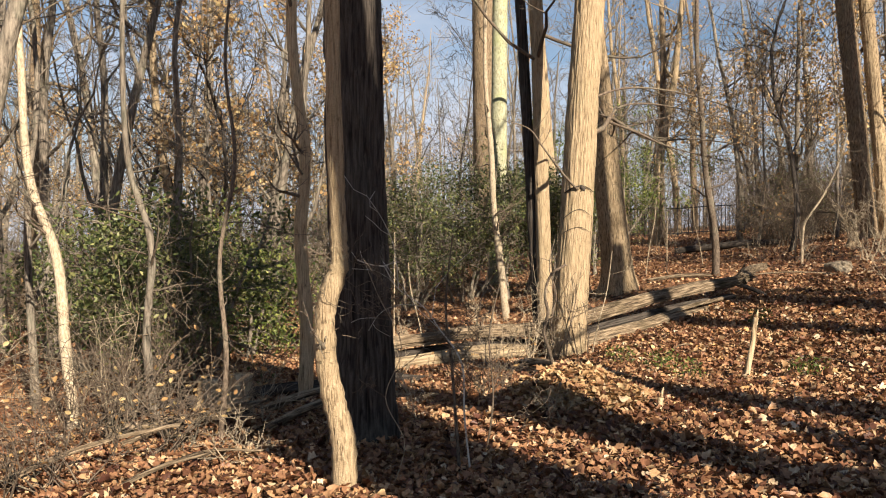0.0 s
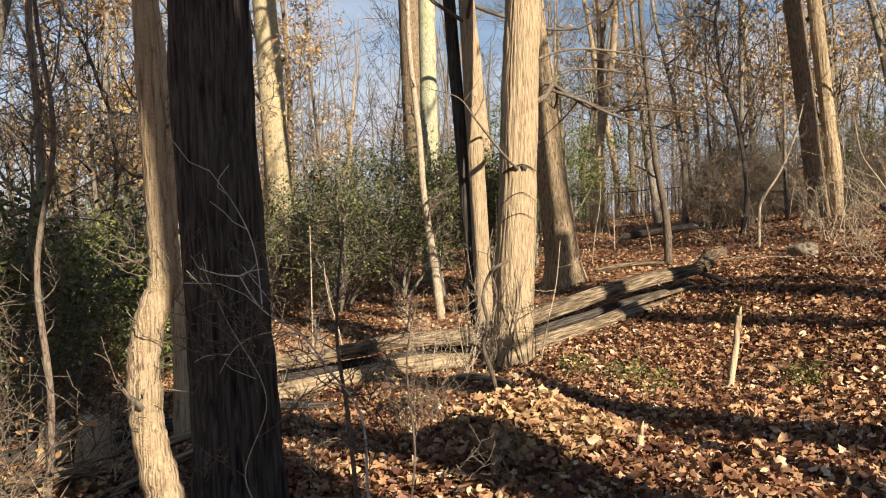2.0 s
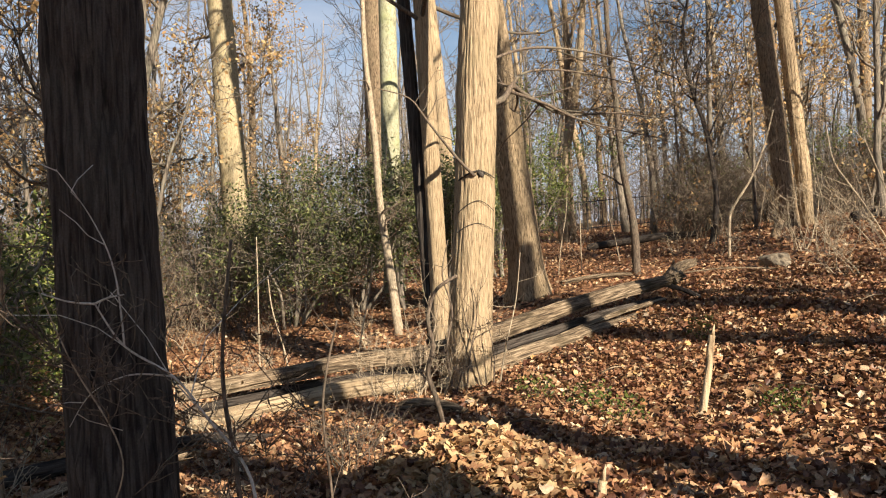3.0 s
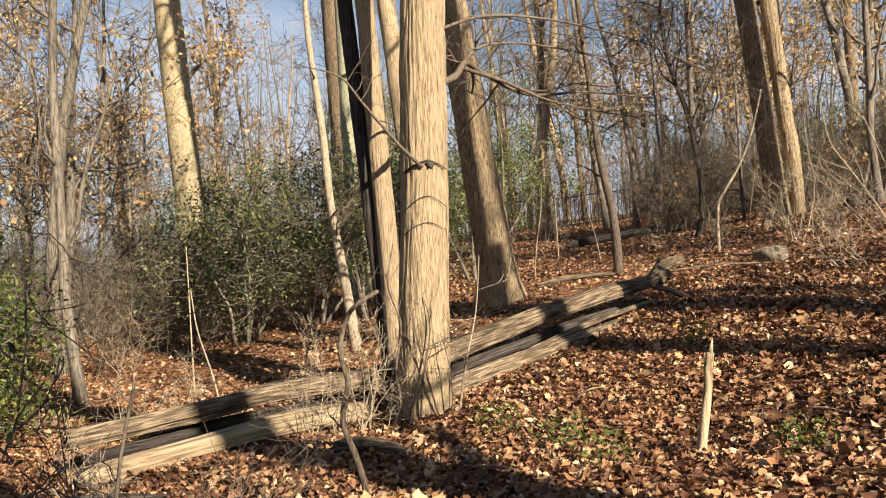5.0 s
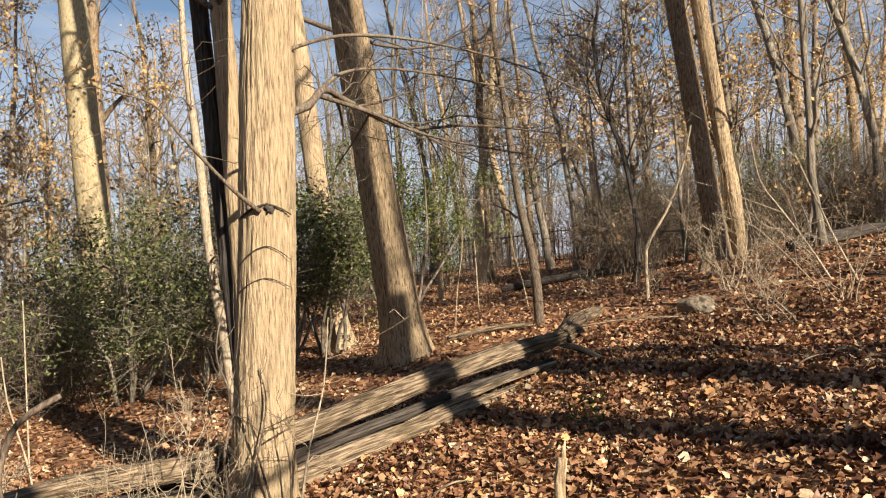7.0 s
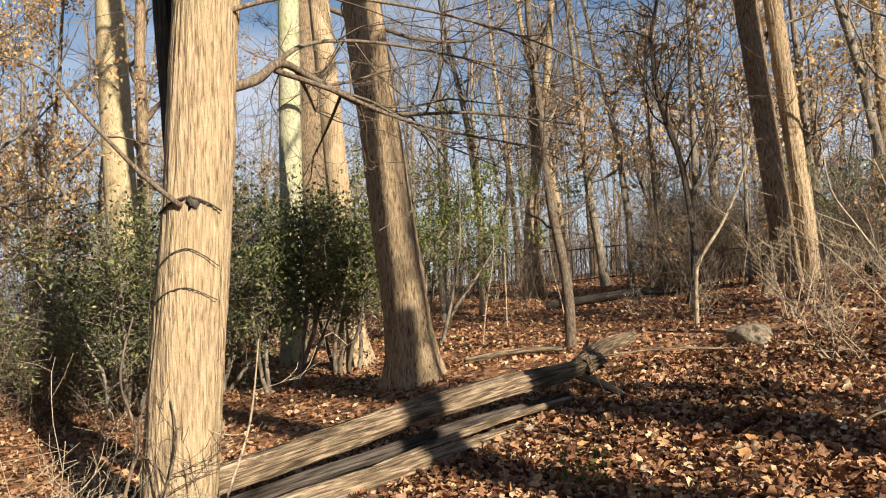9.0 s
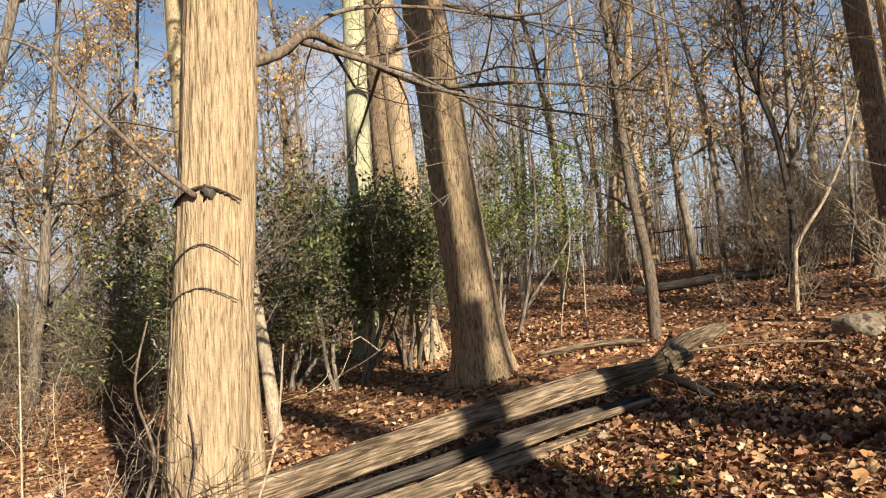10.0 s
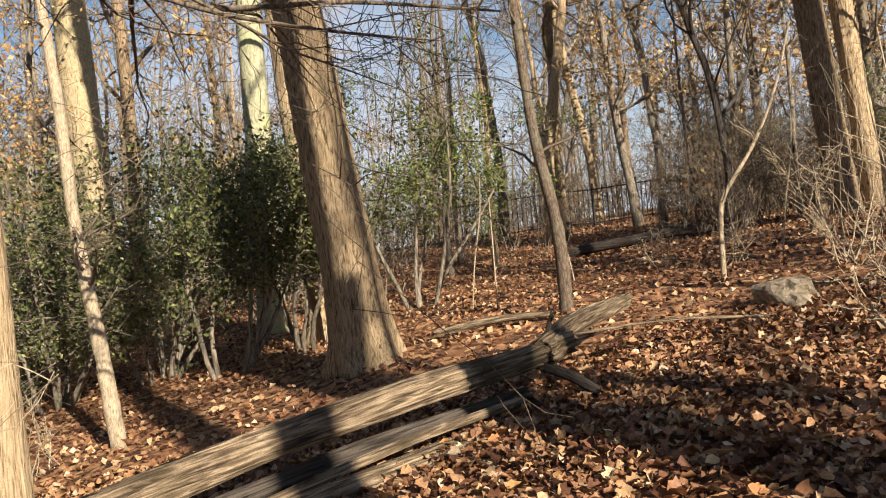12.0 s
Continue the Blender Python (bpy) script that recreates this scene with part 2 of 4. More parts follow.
class Tubes:
    """Tapered tubes along polylines, gathered into one mesh."""

    def __init__(self):
        self.v, self.f = [], []

    def add(self, pts, radii, sides=5, cap=True, wobble=0.0, rng=random):
        pts = [Vector(p) for p in pts]
        base = len(self.v)
        ref = Vector((0.13, 0.31, 0.94))
        for i, (p, r) in enumerate(zip(pts, radii)):
            d = (pts[min(i + 1, len(pts) - 1)] - pts[max(i - 1, 0)]).normalized()
            if abs(d.dot(ref)) > 0.97:
                ref = Vector((1, 0.2, 0))
            a = d.cross(ref).normalized()
            b = d.cross(a)
            for k in range(sides):
                t = 2 * math.pi * k / sides
                rr = r * (1 + rng.uniform(-wobble, wobble)) if wobble else r
                self.v.append(p + (a * math.cos(t) + b * math.sin(t)) * rr)
        for i in range(len(pts) - 1):
            for k in range(sides):
                k2 = (k + 1) % sides
                o = base + i * sides
                self.f.append((o + k, o + k2, o + sides + k2, o + sides + k))
        if cap:
            self.f.append(tuple(base + k for k in reversed(range(sides))))
            self.f.append(tuple(base + (len(pts) - 1) * sides + k for k in range(sides)))

    def make(self, name, mat, parent=None, label="", smooth=True):
        return raw(name, self.v, self.f, mat, parent, label, smooth)


def sprout(rng, start, heading, length, radius, bend=0.25, rise=0.1, steps=6):
    """A crooked line that grows from start; its points and radii."""
    p, d = Vector(start), Vector(heading).normalized()
    pts, rad = [p.copy()], [radius]
    for i in range(steps):
        d = (d + Vector((rng.gauss(0, bend), rng.gauss(0, bend), rng.gauss(0, bend) + rise))).normalized()
        p = p + d * length / steps
        pts.append(p.copy())
        rad.append(max(radius * (1 - 0.85 * (i + 1) / steps), 0.0022))
    return pts, rad


def ramify(tubes, rng, pts, rad, depth, count, spread=0.9, ratio=0.5, rise=0.1, leaves=None, first=0.25, sides=4):
    """Side shoots along a line, and theirs in turn."""
    total = sum((b - a).length for a, b in zip(pts, pts[1:]))
    for i in range(count):
        t = rng.uniform(first, 1.0) * (len(pts) - 1)
        k = min(int(t), len(pts) - 2)
        p = pts[k].lerp(pts[k + 1], t - k)
        d = (pts[k + 1] - pts[k]).normalized()
        side = Vector((rng.gauss(0, 1), rng.gauss(0, 1), rng.gauss(0, 0.6))).normalized()
        h = (d * (1 - 0.5 * spread) + side * spread).normalized()
        r = max(min(rad[k] * 0.62, rad[0] * ratio), 0.0028)
        q, qr = sprout(rng, p, h, total * rng.uniform(0.28, 0.6), r, 0.22, rise, 5 if depth > 0 else 3)
        tubes.add(q, qr, sides if r > 0.012 else 3, cap=False)
        if leaves is not None and depth <= 0:
            leaves.extend(q[1:])
        if depth > 0:
            ramify(tubes, rng, q, qr, depth - 1, max(3, int(count * 0.62)), spread, ratio, rise, leaves, 0.15, 3)


LOBES = np.array([(0, -0.5), (0.16, -0.28), (0.42, -0.2), (0.3, 0.02), (0.5, 0.25), (0.22, 0.26), (0.0, 0.55), (-0.22, 0.26), (-0.5, 0.25), (-0.3, 0.02), (-0.42, -0.2), (-0.16, -0.28)])
OVAL = np.array([(0, -0.5), (0.2, -0.2), (0.2, 0.15), (0, 0.5), (-0.2, 0.15), (-0.2, -0.2)])
BROAD = np.array([(0, -0.5), (0.2, -0.42), (0.36, -0.12), (0.46, 0.1), (0.3, 0.2), (0.26, 0.42), (0.0, 0.4), (-0.26, 0.42), (-0.3, 0.2), (-0.46, 0.1), (-0.36, -0.12), (-0.2, -0.42)])
OAK = np.array([(0, -0.5), (0.38, -0.22), (0.2, -0.02), (0.44, 0.22), (0.0, 0.5), (-0.44, 0.22), (-0.2, -0.02), (-0.38, -0.22)])
BLADE = np.array([(0, -0.5), (0.22, 0.0), (0, 0.5), (-0.22, 0.0)])


def leaf_mesh(name, centres, sizes, normals, mat, outline, curl=0.3, parent=None, seed=1, label=""):
    """Many leaves in one mesh, each folded along its midrib and curled; arrays throughout."""
    rg = np.random.default_rng(seed)
    n, k = len(centres), len(outline)
    nor = normals / np.linalg.norm(normals, axis=1, keepdims=True)
    ref = rg.normal(size=(n, 3))
    u = np.cross(nor, ref)
    u /= np.linalg.norm(u, axis=1, keepdims=True)
    w = np.cross(nor, u)
    ox, oy = outline[:, 0], outline[:, 1]
    c1, c2 = rg.normal(0, curl, (n, 1)), rg.normal(0, curl, (n, 1))
    fold = np.abs(rg.normal(0, curl, (n, 1)))
    up = fold * np.abs(ox)[None] * 1.2 + c1 * (oy[None] ** 2) * 1.6 + c2 * ox[None] * oy[None] * 1.6
    pts = centres[:, None] + sizes[:, None, None] * (u[:, None] * ox[None, :, None] + w[:, None] * oy[None, :, None] + nor[:, None] * up[..., None])
    half = k // 2
    # two halves that meet at the midrib
    right, left = list(range(0, half + 1)), list(range(half, k)) + [0]
    me = bpy.data.meshes.new(name)
    me.vertices.add(n * k)
    me.vertices.foreach_set("co", pts.reshape(-1).astype(np.float32))
    loops = np.concatenate([np.array(right + left)[None] + k * np.arange(n)[:, None]]).reshape(-1)
    me.loops.add(len(loops))
    me.loops.foreach_set("vertex_index", loops.astype(np.int32))
    sizes_p = np.tile([len(right), len(left)], n)
    me.polygons.add(2 * n)
    me.polygons.foreach_set("loop_start", np.r_[0, np.cumsum(sizes_p)[:-1]].astype(np.int32))
    me.materials.append(mat)
    me.update(calc_edges=True)
    me.validate()
    ob = new(name, me)
    if parent:
        ob.parent = parent
    if label:
        ob["label"] = label
    return ob


# ---- ground ----
def make_ground():
    def axis_steps(lo, hi, fine, far):
        inner = np.arange(lo, hi + 1e-6, fine)
        grow = np.cumsum(fine * 1.22 ** np.arange(1, 40))
        grow = grow[grow < far]
        return np.r_[(lo - grow)[::-1], inner, hi + grow]
    xs, ys = axis_steps(-14, 16, 0.2, 900), axis_steps(-6, 30, 0.2, 1400)
    X, Y = np.meshgrid(xs, ys)
    Z = land(X, Y)
    verts = np.stack([X, Y, Z], -1).reshape(-1, 3)
    nx, ny = len(xs), len(ys)
    i = (np.arange(ny - 1)[:, None] * nx + np.arange(nx - 1)[None]).reshape(-1)
    faces = np.stack([i, i + 1, i + nx + 1, i + nx], 1)
    g = raw("ground", verts.tolist(), faces.tolist(), SOIL, smooth=True)
    tagged(g, "leaf-strewn woodland floor rising gently to one side", "ground", kind="structure")


make_ground()


def litter(name, n, x0, x1, y0, y1, size, outline, seed, lift=0.03, curl=0.3, tilt=0.45, label="", keep=None):
    rg = np.random.default_rng(seed)
    x, y = rg.uniform(x0, x1, n), rg.uniform(y0, y1, n)
    if keep is not None:
        ok = keep(x, y)
        x, y = x[ok], y[ok]
    n = len(x)
    z = land(x, y) + rg.uniform(0.004, lift, n)
    nor = np.stack([rg.normal(0, tilt, n), rg.normal(0, tilt, n), np.ones(n)], 1)
    ob = leaf_mesh(name, np.stack([x, y, z], 1), rg.uniform(*size, n), nor, LEAF, outline, curl, seed=seed + 7)
    return tagged(ob, label, "leaf litter", kind="stuff")


near = dict(x0=-4, x1=10, y0=3.5, y1=15.5)
litter("leaf_litter", 46000, size=(0.045, 0.10), outline=OAK * np.array([0.9, 1.0]), seed=3, lift=0.06, curl=0.5, tilt=0.5, label="fallen lobed brown leaves on the forest floor", **near)
litter("leaf_litter", 60000, size=(0.03, 0.075), outline=OVAL * np.array([1.4, 1.0]), seed=13, lift=0.065, curl=0.6, tilt=0.6, label="fallen curled tan and orange leaves", **near)
litter("leaf_litter", 7000, size=(0.05, 0.10), outline=BROAD, seed=23, lift=0.06, curl=0.7, tilt=0.6, label="broad fallen leaves, orange to cream", **near)
litter("leaf_litter", 130000, -15, 22, 1.5, 36, (0.045, 0.1), BLADE * np.array([1.7, 1]), 4, 0.06, 0.45, 0.7, "fallen tan leaves further off among the trees", keep=lambda x, y: ~((x > -4) & (x < 10) & (y > 3.5) & (y < 15.5)))


# ---- the large trunks ----
def big_trunk(parent, height, r0, r1, mat, lean=(0, 0), flare=0.5, sides=72, rows=150, seed=1, depth=0.02, furrow=7.0, bow=0.0, sink=0.25, label="", z_bias=1.6):
    """A trunk whose furrowed bark is real relief: ridges that wander as they climb, and a root flare."""
    verts, faces = [], []
    for j in range(rows + 1):
        s = (j / rows) ** z_bias
        z = -sink + (height + sink) * s
        zz = max(z, 0)
        cx, cy = lean[0] * z + bow * math.sin(zz * 0.6), lean[1] * z
        r = r0 + (r1 - r0) * min(zz / height, 1)
        for k in range(sides):
            t = 2 * math.pi * k / sides
            roots = 0.55 + 0.45 * math.sin(4 * t + seed) * math.cos(1.7 * t + 2 * seed)
            rr = r * (1 + flare * roots * math.exp(-zz / 0.28) + 0.25 * flare * math.exp(-zz / 0.9))
            c, q = math.cos(t), math.sin(t)
            wander = noise.noise((c * 2.0 + seed, q * 2.0, z * 1.3)) * 1.8
            n1 = noise.noise((c * furrow + wander + seed, q * furrow - wander, z * 2.2))
            n2 = noise.noise((c * furrow * 2.3 + seed, q * furrow * 2.3, z * 5.0))
            lump = noise.noise((c * 1.1 + seed, q * 1.1, z * 0.7))
            rr += depth * (1.5 * n1 + 0.6 * n2) + r * 0.07 * lump
            verts.append((cx + rr * c, cy + rr * q, z))
    for j in range(rows):
        for k in range(sides):
            k2 = (k + 1) % sides
            faces.append((j * sides + k, j * sides + k2, (j + 1) * sides + k2, (j + 1) * sides + k))
    faces.append(tuple(rows * sides + k for k in range(sides)))
    return raw("trunk", verts, faces, mat, parent, label, True)


def crown(parent, rng, height, r1, lean, limbs, low=4.5, length=(2.5, 5.0), mat=TWIG, depth=2, count=5, leaves=None):
    """Limbs from the upper trunk, each with its own twigs."""
    for i in range(limbs):
        z = rng.uniform(low, height * 0.98)
        a = rng.uniform(0, 2 * math.pi)
        start = Vector((lean[0] * z, lean[1] * z, z))
        h = Vector((math.cos(a), math.sin(a), rng.uniform(0.3, 1.1)))
        tb = Tubes()
        pts, rad = sprout(rng, start, h, rng.uniform(*length), r1 * rng.uniform(0.28, 0.5), 0.2, 0.12, 8)
        tb.add(pts, rad, 6, cap=False)
        ramify(tb, rng, pts, rad, depth - 1, count, leaves=leaves)
        tb.make("limb", mat, parent)


def big_tree(x, y, height, r0, r1, mat, label, lean=(0, 0), limbs=5, seed=1, name="tree", low=5.0, group="", **kw):
    t = thing(name, (x - lean[0] * 1.5, y - lean[1] * 1.5, gz(x, y)), label, "tree", group)
    big_trunk(t, height, r0, r1, mat, lean, seed=seed, **kw)
    crown(t, random.Random(seed), height, r1, lean, limbs, low)
    return t


# lit tan tree beside the log
C_TREE = big_tree(1.93, 12.22, 15, 0.245, 0.17, BARK_TAN, "tall straight tan-barked tree beside the fallen log", (0.067, 0.02), 7, 3, low=4.6, flare=0.28, depth=0.013, furrow=13, sides=120, rows=220)
# leaning brown tree
D_TREE = big_tree(3.55, 17.35, 17, 0.30, 0.14, BARK_RIBBED, "leaning brown tree with furrowed bark and flared roots", (-0.112, -0.02), 8, 5, low=5.2, flare=0.62, depth=0.014, furrow=11, sides=96, rows=200)
# shaded tree near the start; part of its shade is put into the dark bark
A_TREE = big_tree(-0.71, 7.05, 14, 0.245, 0.20, BARK_DARK_SHADED, "dark shaded tree with deeply fissured bark", (-0.031, 0), 6, 8, low=5.0, flare=0.35, depth=0.022, furrow=6, sides=96, rows=200)
# twin trunk on the rise
E_TREE = thing("twin_tree", (11.93, 22.95, gz(11.93, 22.95) - 0.05), "twin-stemmed brown tree leaning on the rise", "tree")
# left stem's partial shade and right stem's sun are put into differing bark tones
for dx, r, sd, ln in ((-0.14, 0.25, 11, -0.1), (0.42, 0.2, 12, -0.095)):
    o = big_trunk(E_TREE, 16, r, r * 0.7, BARK_BROWN if dx < 0 else BARK_RIBBED, (ln, 0), 0.14, 56, 90, sd, 0.018, 7)
    o.location.x = dx
crown(E_TREE, random.Random(31), 16, 0.2, (-0.09, 0), 8, 5.0)
# pale straight trees further back
big_tree(-2.67, 26.67, 19, 0.40, 0.28, BARK_PALE, "pale smooth-barked tree in the hollow", (-0.042, 0), 7, 14, low=8, flare=0.3, depth=0.006, sides=48, rows=80)
big_tree(1.55, 23.4, 19, 0.24, 0.17, BARK_LICHEN, "slim pale greenish tree behind the evergreens", (0.01, 0), 6, 15, low=8, flare=0.4, depth=0.006, sides=40, rows=80)
big_tree(1.59, 30.4, 21, 0.46, 0.36, BARK_BROWN, "thick brown tree far behind the evergreens", (-0.013, 0), 8, 16, low=8, flare=0.3, depth=0.02, sides=56, rows=80)
big_tree(2.75, 20.95, 18, 0.21, 0.12, BARK_TAN, "tan tree with a widely flared base", (-0.075, 0), 6, 17, low=6, flare=0.8, depth=0.008, sides=56, rows=90)
# double-stemmed slim tree behind the log
G_TREE = thing("slim_tree", (1.72, 13.8, gz(1.72, 13.8)), "slim grey tree with a second stem darkened for shade behind the log", "tree")
big_trunk(G_TREE, 11, 0.125, 0.085, BARK_TAN, (-0.028, 0.01), 0.3, 48, 120, 21, 0.006, 8)
# second stem stands in shade, painted by giving it the darkest bark
big_trunk(G_TREE, 11, 0.10, 0.075, BARK_DARK_SHADED, (-0.06, 0.0), 0.3, 40, 100, 22, 0.006, 8).location = (-0.08, 0.16, 0)
crown(G_TREE, random.Random(41), 11, 0.09, (-0.03, 0), 6, 4.5)


# ---- saplings: crooked single stems given by bends ----
def sapling(x, y, bends, radius, mat, label, seed, twigs=10, name="sapling", sides=10, height=None, taper=0.6, twig_len=0.4):
    rng = random.Random(seed)
    t = thing(name, (x, y, gz(x, y)), label, "sapling")
    tb = Tubes()
    pts = [Vector((0, 0, -0.1))]
    ctrl = [Vector(b) for b in bends]
    for a, b, c, d in zip([ctrl[0]] + ctrl, ctrl, ctrl[1:], ctrl[2:] + [ctrl[-1]]):
        for i in range(1, 9):
            u = i / 8
            pts.append(0.5 * ((2 * b) + (c - a) * u + (2 * a - 5 * b + 4 * c - d) * u * u + (3 * b - a - 3 * c + d) * u ** 3))
    rad = [radius * (1 - taper * i / len(pts)) * (1 + 0.08 * rng.uniform(-1, 1)) for i in range(len(pts))]
    tb.add(pts, rad, sides, wobble=0.06, rng=rng)
    stem = tb.make("stem", mat, t)
    tw = Tubes()
    for i in range(twigs):
        k = rng.randrange(len(pts) // 4, len(pts) - 1)
        a = rng.uniform(0, 6.28)
        q, qr = sprout(rng, pts[k], (math.cos(a), math.sin(a), rng.uniform(0.1, 0.9)), rng.uniform(0.5, 1.4) * twig_len * 2, max(rad[k] * 0.35, 0.003), 0.2, 0.06, 6)
        tw.add(q, qr, 4, cap=False)
        ramify(tw, rng, q, qr, 1, 5)
    if twigs:
        tagged(tw.make("twig_spray", TWIG, stem), kind="stuff")
    return t


sapling(-0.66, 5.55, [(0, 0, 0), (-0.01, 0, 0.35), (-0.08, 0, 0.65), (-0.13, 0, 0.95), (-0.12, 0, 1.25), (-0.04, 0, 1.5), (-0.04, 0, 1.7), (-0.06, 0, 2.2), (-0.08, 0, 3.0), (-0.1, 0, 5)], 0.088, BARK_TAN, "crooked pale sapling growing against the dark tree", 51, 2, taper=0.5, twig_len=0.12)
sapling(1.27, 16.7, [(0, 0, 0), (-0.1, 0, 1.0), (-0.24, 0, 2.2), (-0.3, 0, 3.4), (-0.42, 0, 5.0), (-0.4, 0, 7)], 0.085, TWIG_PALE, "thin pale sapling beyond the fallen log", 52, 12)
sapling(6.0, 18.2, [(0, 0, 0), (-0.03, 0, 1.0), (-0.22, 0, 2.2), (-0.3, 0, 3.4), (-0.42, 0, 5.0), (-0.4, 0, 8)], 0.085, TWIG, "slim dark sapling behind the log's end", 53, 22)
sapling(7.8, 18.0, [(0, 0, 0), (0.02, 0, 0.7), (0.1, 0, 1.0), (0.45, 0, 1.5), (0.75, 0, 2.1), (1.0, 0, 2.9)], 0.032, TWIG_PALE, "small forked sapling on the leafy slope", 54, 8, twig_len=0.3)


# ---- stub ----
def broken_stub(x, y, dx, height, r, seed):
    rng = random.Random(seed)
    t = thing("broken_stub", (x, y, gz(x, y)), "short broken pale dead stem standing in the leaves", "stub")
    tb = Tubes()
    pts = [(dx * i / 7 + rng.uniform(-0.008, 0.008), 0, -0.08 + (height + 0.08) * i / 7) for i in range(8)]
    tb.add(pts, [r * (1.1 - 0.25 * i / 7) for i in range(8)], 10, wobble=0.15, rng=rng)
    tb.add([pts[-1], (pts[-1][0] + 0.02, 0, pts[-1][2] + 0.09)], [r * 0.6, r * 0.1], 6)
    tb.make("stem", PALEWOOD, t)


broken_stub(3.4, 9.35, 0.14, 0.72, 0.032, 5)
broken_stub(1.83, 7.04, 0.02, 0.12, 0.03, 6)


# ---- the fallen log ----
def split_log(parent, name, a, b, r, seed, mat=DEADWOOD, flat=0.55, bow=0.05, label="", sides=44, rows=90, taper=0.75, groove=1.0):
    """A long weathered piece of trunk, split lengthwise: deep grooves along the grain, with ragged ends."""
    a, b = Vector(a), Vector(b)
    span = (b - a).length
    d = (b - a).normalized()
    u = d.cross(Vector((0, 0, 1))).normalized()
    w = u.cross(d)
    verts, faces = [], []
    for j in range(rows + 1):
        s = j / rows
        cx, cy = 0.16 * r * math.sin(s * 7 + seed) + 0.2 * r * noise.noise((seed, s * span * 1.1, 0.5)), bow * math.sin(s * math.pi) + 0.2 * r * noise.noise((seed, s * span * 1.3, 7.5))
        for k in range(sides):
            t = 2 * math.pi * k / sides
            c, q = math.cos(t), math.sin(t)
            g = noise.noise((c * 2.2 + seed, q * 2.2, s * span * 0.85)) * 0.3 + noise.noise((c * 7 + seed, q * 7, s * span * 0.6)) * 0.2 + noise.noise((c * 15 + seed, q * 15, s * span * 1.6)) * 0.08
            crack = max(0, noise.noise((c * 4.2 - seed, q * 4.2, s * span * 0.35)) - 0.22) * 1.1
            rr = r * (1 + (taper - 1) * s) * (1 + groove * (g - crack))
            hgt = max(q, -flat)
            end = 0.0
            if j in (0, 1, rows - 1, rows):
                end = 0.1 * noise.noise((c * 4, q * 4, seed + (5.5 if j > 2 else 0.5)))
            verts.append((cx + rr * c, cy + rr * hgt, s * span + end))
    for j in range(rows):
        for k in range(sides):
            k2 = (k + 1) % sides
            faces.append((j * sides + k, j * sides + k2, (j + 1) * sides + k2, (j + 1) * sides + k))
    faces.append(tuple(k for k in reversed(range(sides))))
    faces.append(tuple(rows * sides + k for k in range(sides)))
    ob = raw(name, verts, faces, mat, parent, label, True)
    m = Matrix((u, w, d)).transposed().to_4x4()
    m.translation = a
    ob.matrix_basis = m
    return ob


log = thing("fallen_log", (0, 0, 0), "long weathered fallen trunk split lengthwise, lying across the slope", "fallen log")
split_log(log, "upper_trunk", (1.5, 12.74, 0.29), (5.45, 14.72, 1.03), 0.14, 1, flat=0.45, label="upper length with a sunlit grey top")
split_log(log, "broken_tip", (5.2, 14.55, 1.0), (6.17, 15.9, 1.22), 0.115, 2, rows=30, taper=0.6, label="pale broken end")
# dark core added in the split, its colour standing in for the gap's shade
split_log(log, "heartwood", (1.6, 12.80, 0.08), (5.1, 14.60, 0.72), 0.07, 7, flat=1.0, mat=BARK_DARK_SHADED, label="dark core added between the split halves as the gap's shade")
split_log(log, "lower_trunk", (1.85, 12.40, 0.05), (4.85, 14.05, 0.53), 0.115, 3, taper=0.95, flat=0.8, label="lower split length on the leaves")
split_log(log, "splinter", (2.9, 13.05, 0.30), (5.0, 14.2, 0.74), 0.045, 4, rows=50, sides=20)
split_log(log, "broken_branch", (5.2, 14.55, 0.92), (5.7, 14.1, 0.60), 0.045, 9, rows=20, sides=16, mat=BARK_DARK_SHADED)
split_log(log, "broken_branch", (5.3, 14.7, 1.0), (5.32, 14.6, 1.28), 0.03, 10, rows=14, sides=12, mat=BARK_DARK_SHADED, taper=0.4)
rotten = thing("fallen_log", (0, 0, 0), "cut length of pale fallen trunk resting on leaves", "fallen log")
split_log(rotten, "upper_half", (1.38, 12.62, 0.29), (-1.3, 11.45, 0.14), 0.145, 5, flat=0.35)
# same here: a dark piece imitates shade between the two halves
split_log(rotten, "heartwood", (1.30, 12.70, 0.10), (-1.2, 11.5, -0.02), 0.075, 8, mat=BARK_DARK_SHADED)
split_log(rotten, "lower_half", (1.26, 12.36, 0.02), (-1.1, 11.1, -0.08), 0.125, 6, mat=PALEWOOD, groove=0.6)
far_log = thing("fallen_branch", (0, 0, 0), "thin pale fallen branch lying beyond the log", "fallen branch")
split_log(far_log, "branch", (4.45, 17.9, gz(4.45, 17.9) + 0.04), (5.8, 17.9, gz(5.8, 17.9) + 0.06), 0.06, 12, rows=40, sides=16)
rail = thing("fallen_log", (0, 0, 0), "dark fallen log lying on the rise", "fallen log")
split_log(rail, "trunk", (12.7, 21.6, gz(12.7, 21.6) + 0.1), (17.2, 22.4, gz(17.2, 22.4) + 0.1), 0.17, 14, mat=BARK_DARK_SHADED, rows=40, sides=20)
stick = thing("stick", (0, 0, 0), "long pale stick leaning on the log's broken end", "stick")
split_log(stick, "stick_shaft", (5.5, 14.85, 1.08), (7.0, 14.75, gz(7.0, 14.75) + 0.1), 0.018, 15, rows=16, sides=8)
stump = thing("rotten_stump", (10.1, 20.5, gz(10.1, 20.5)), "red-brown rotten stump on the rise", "stump")
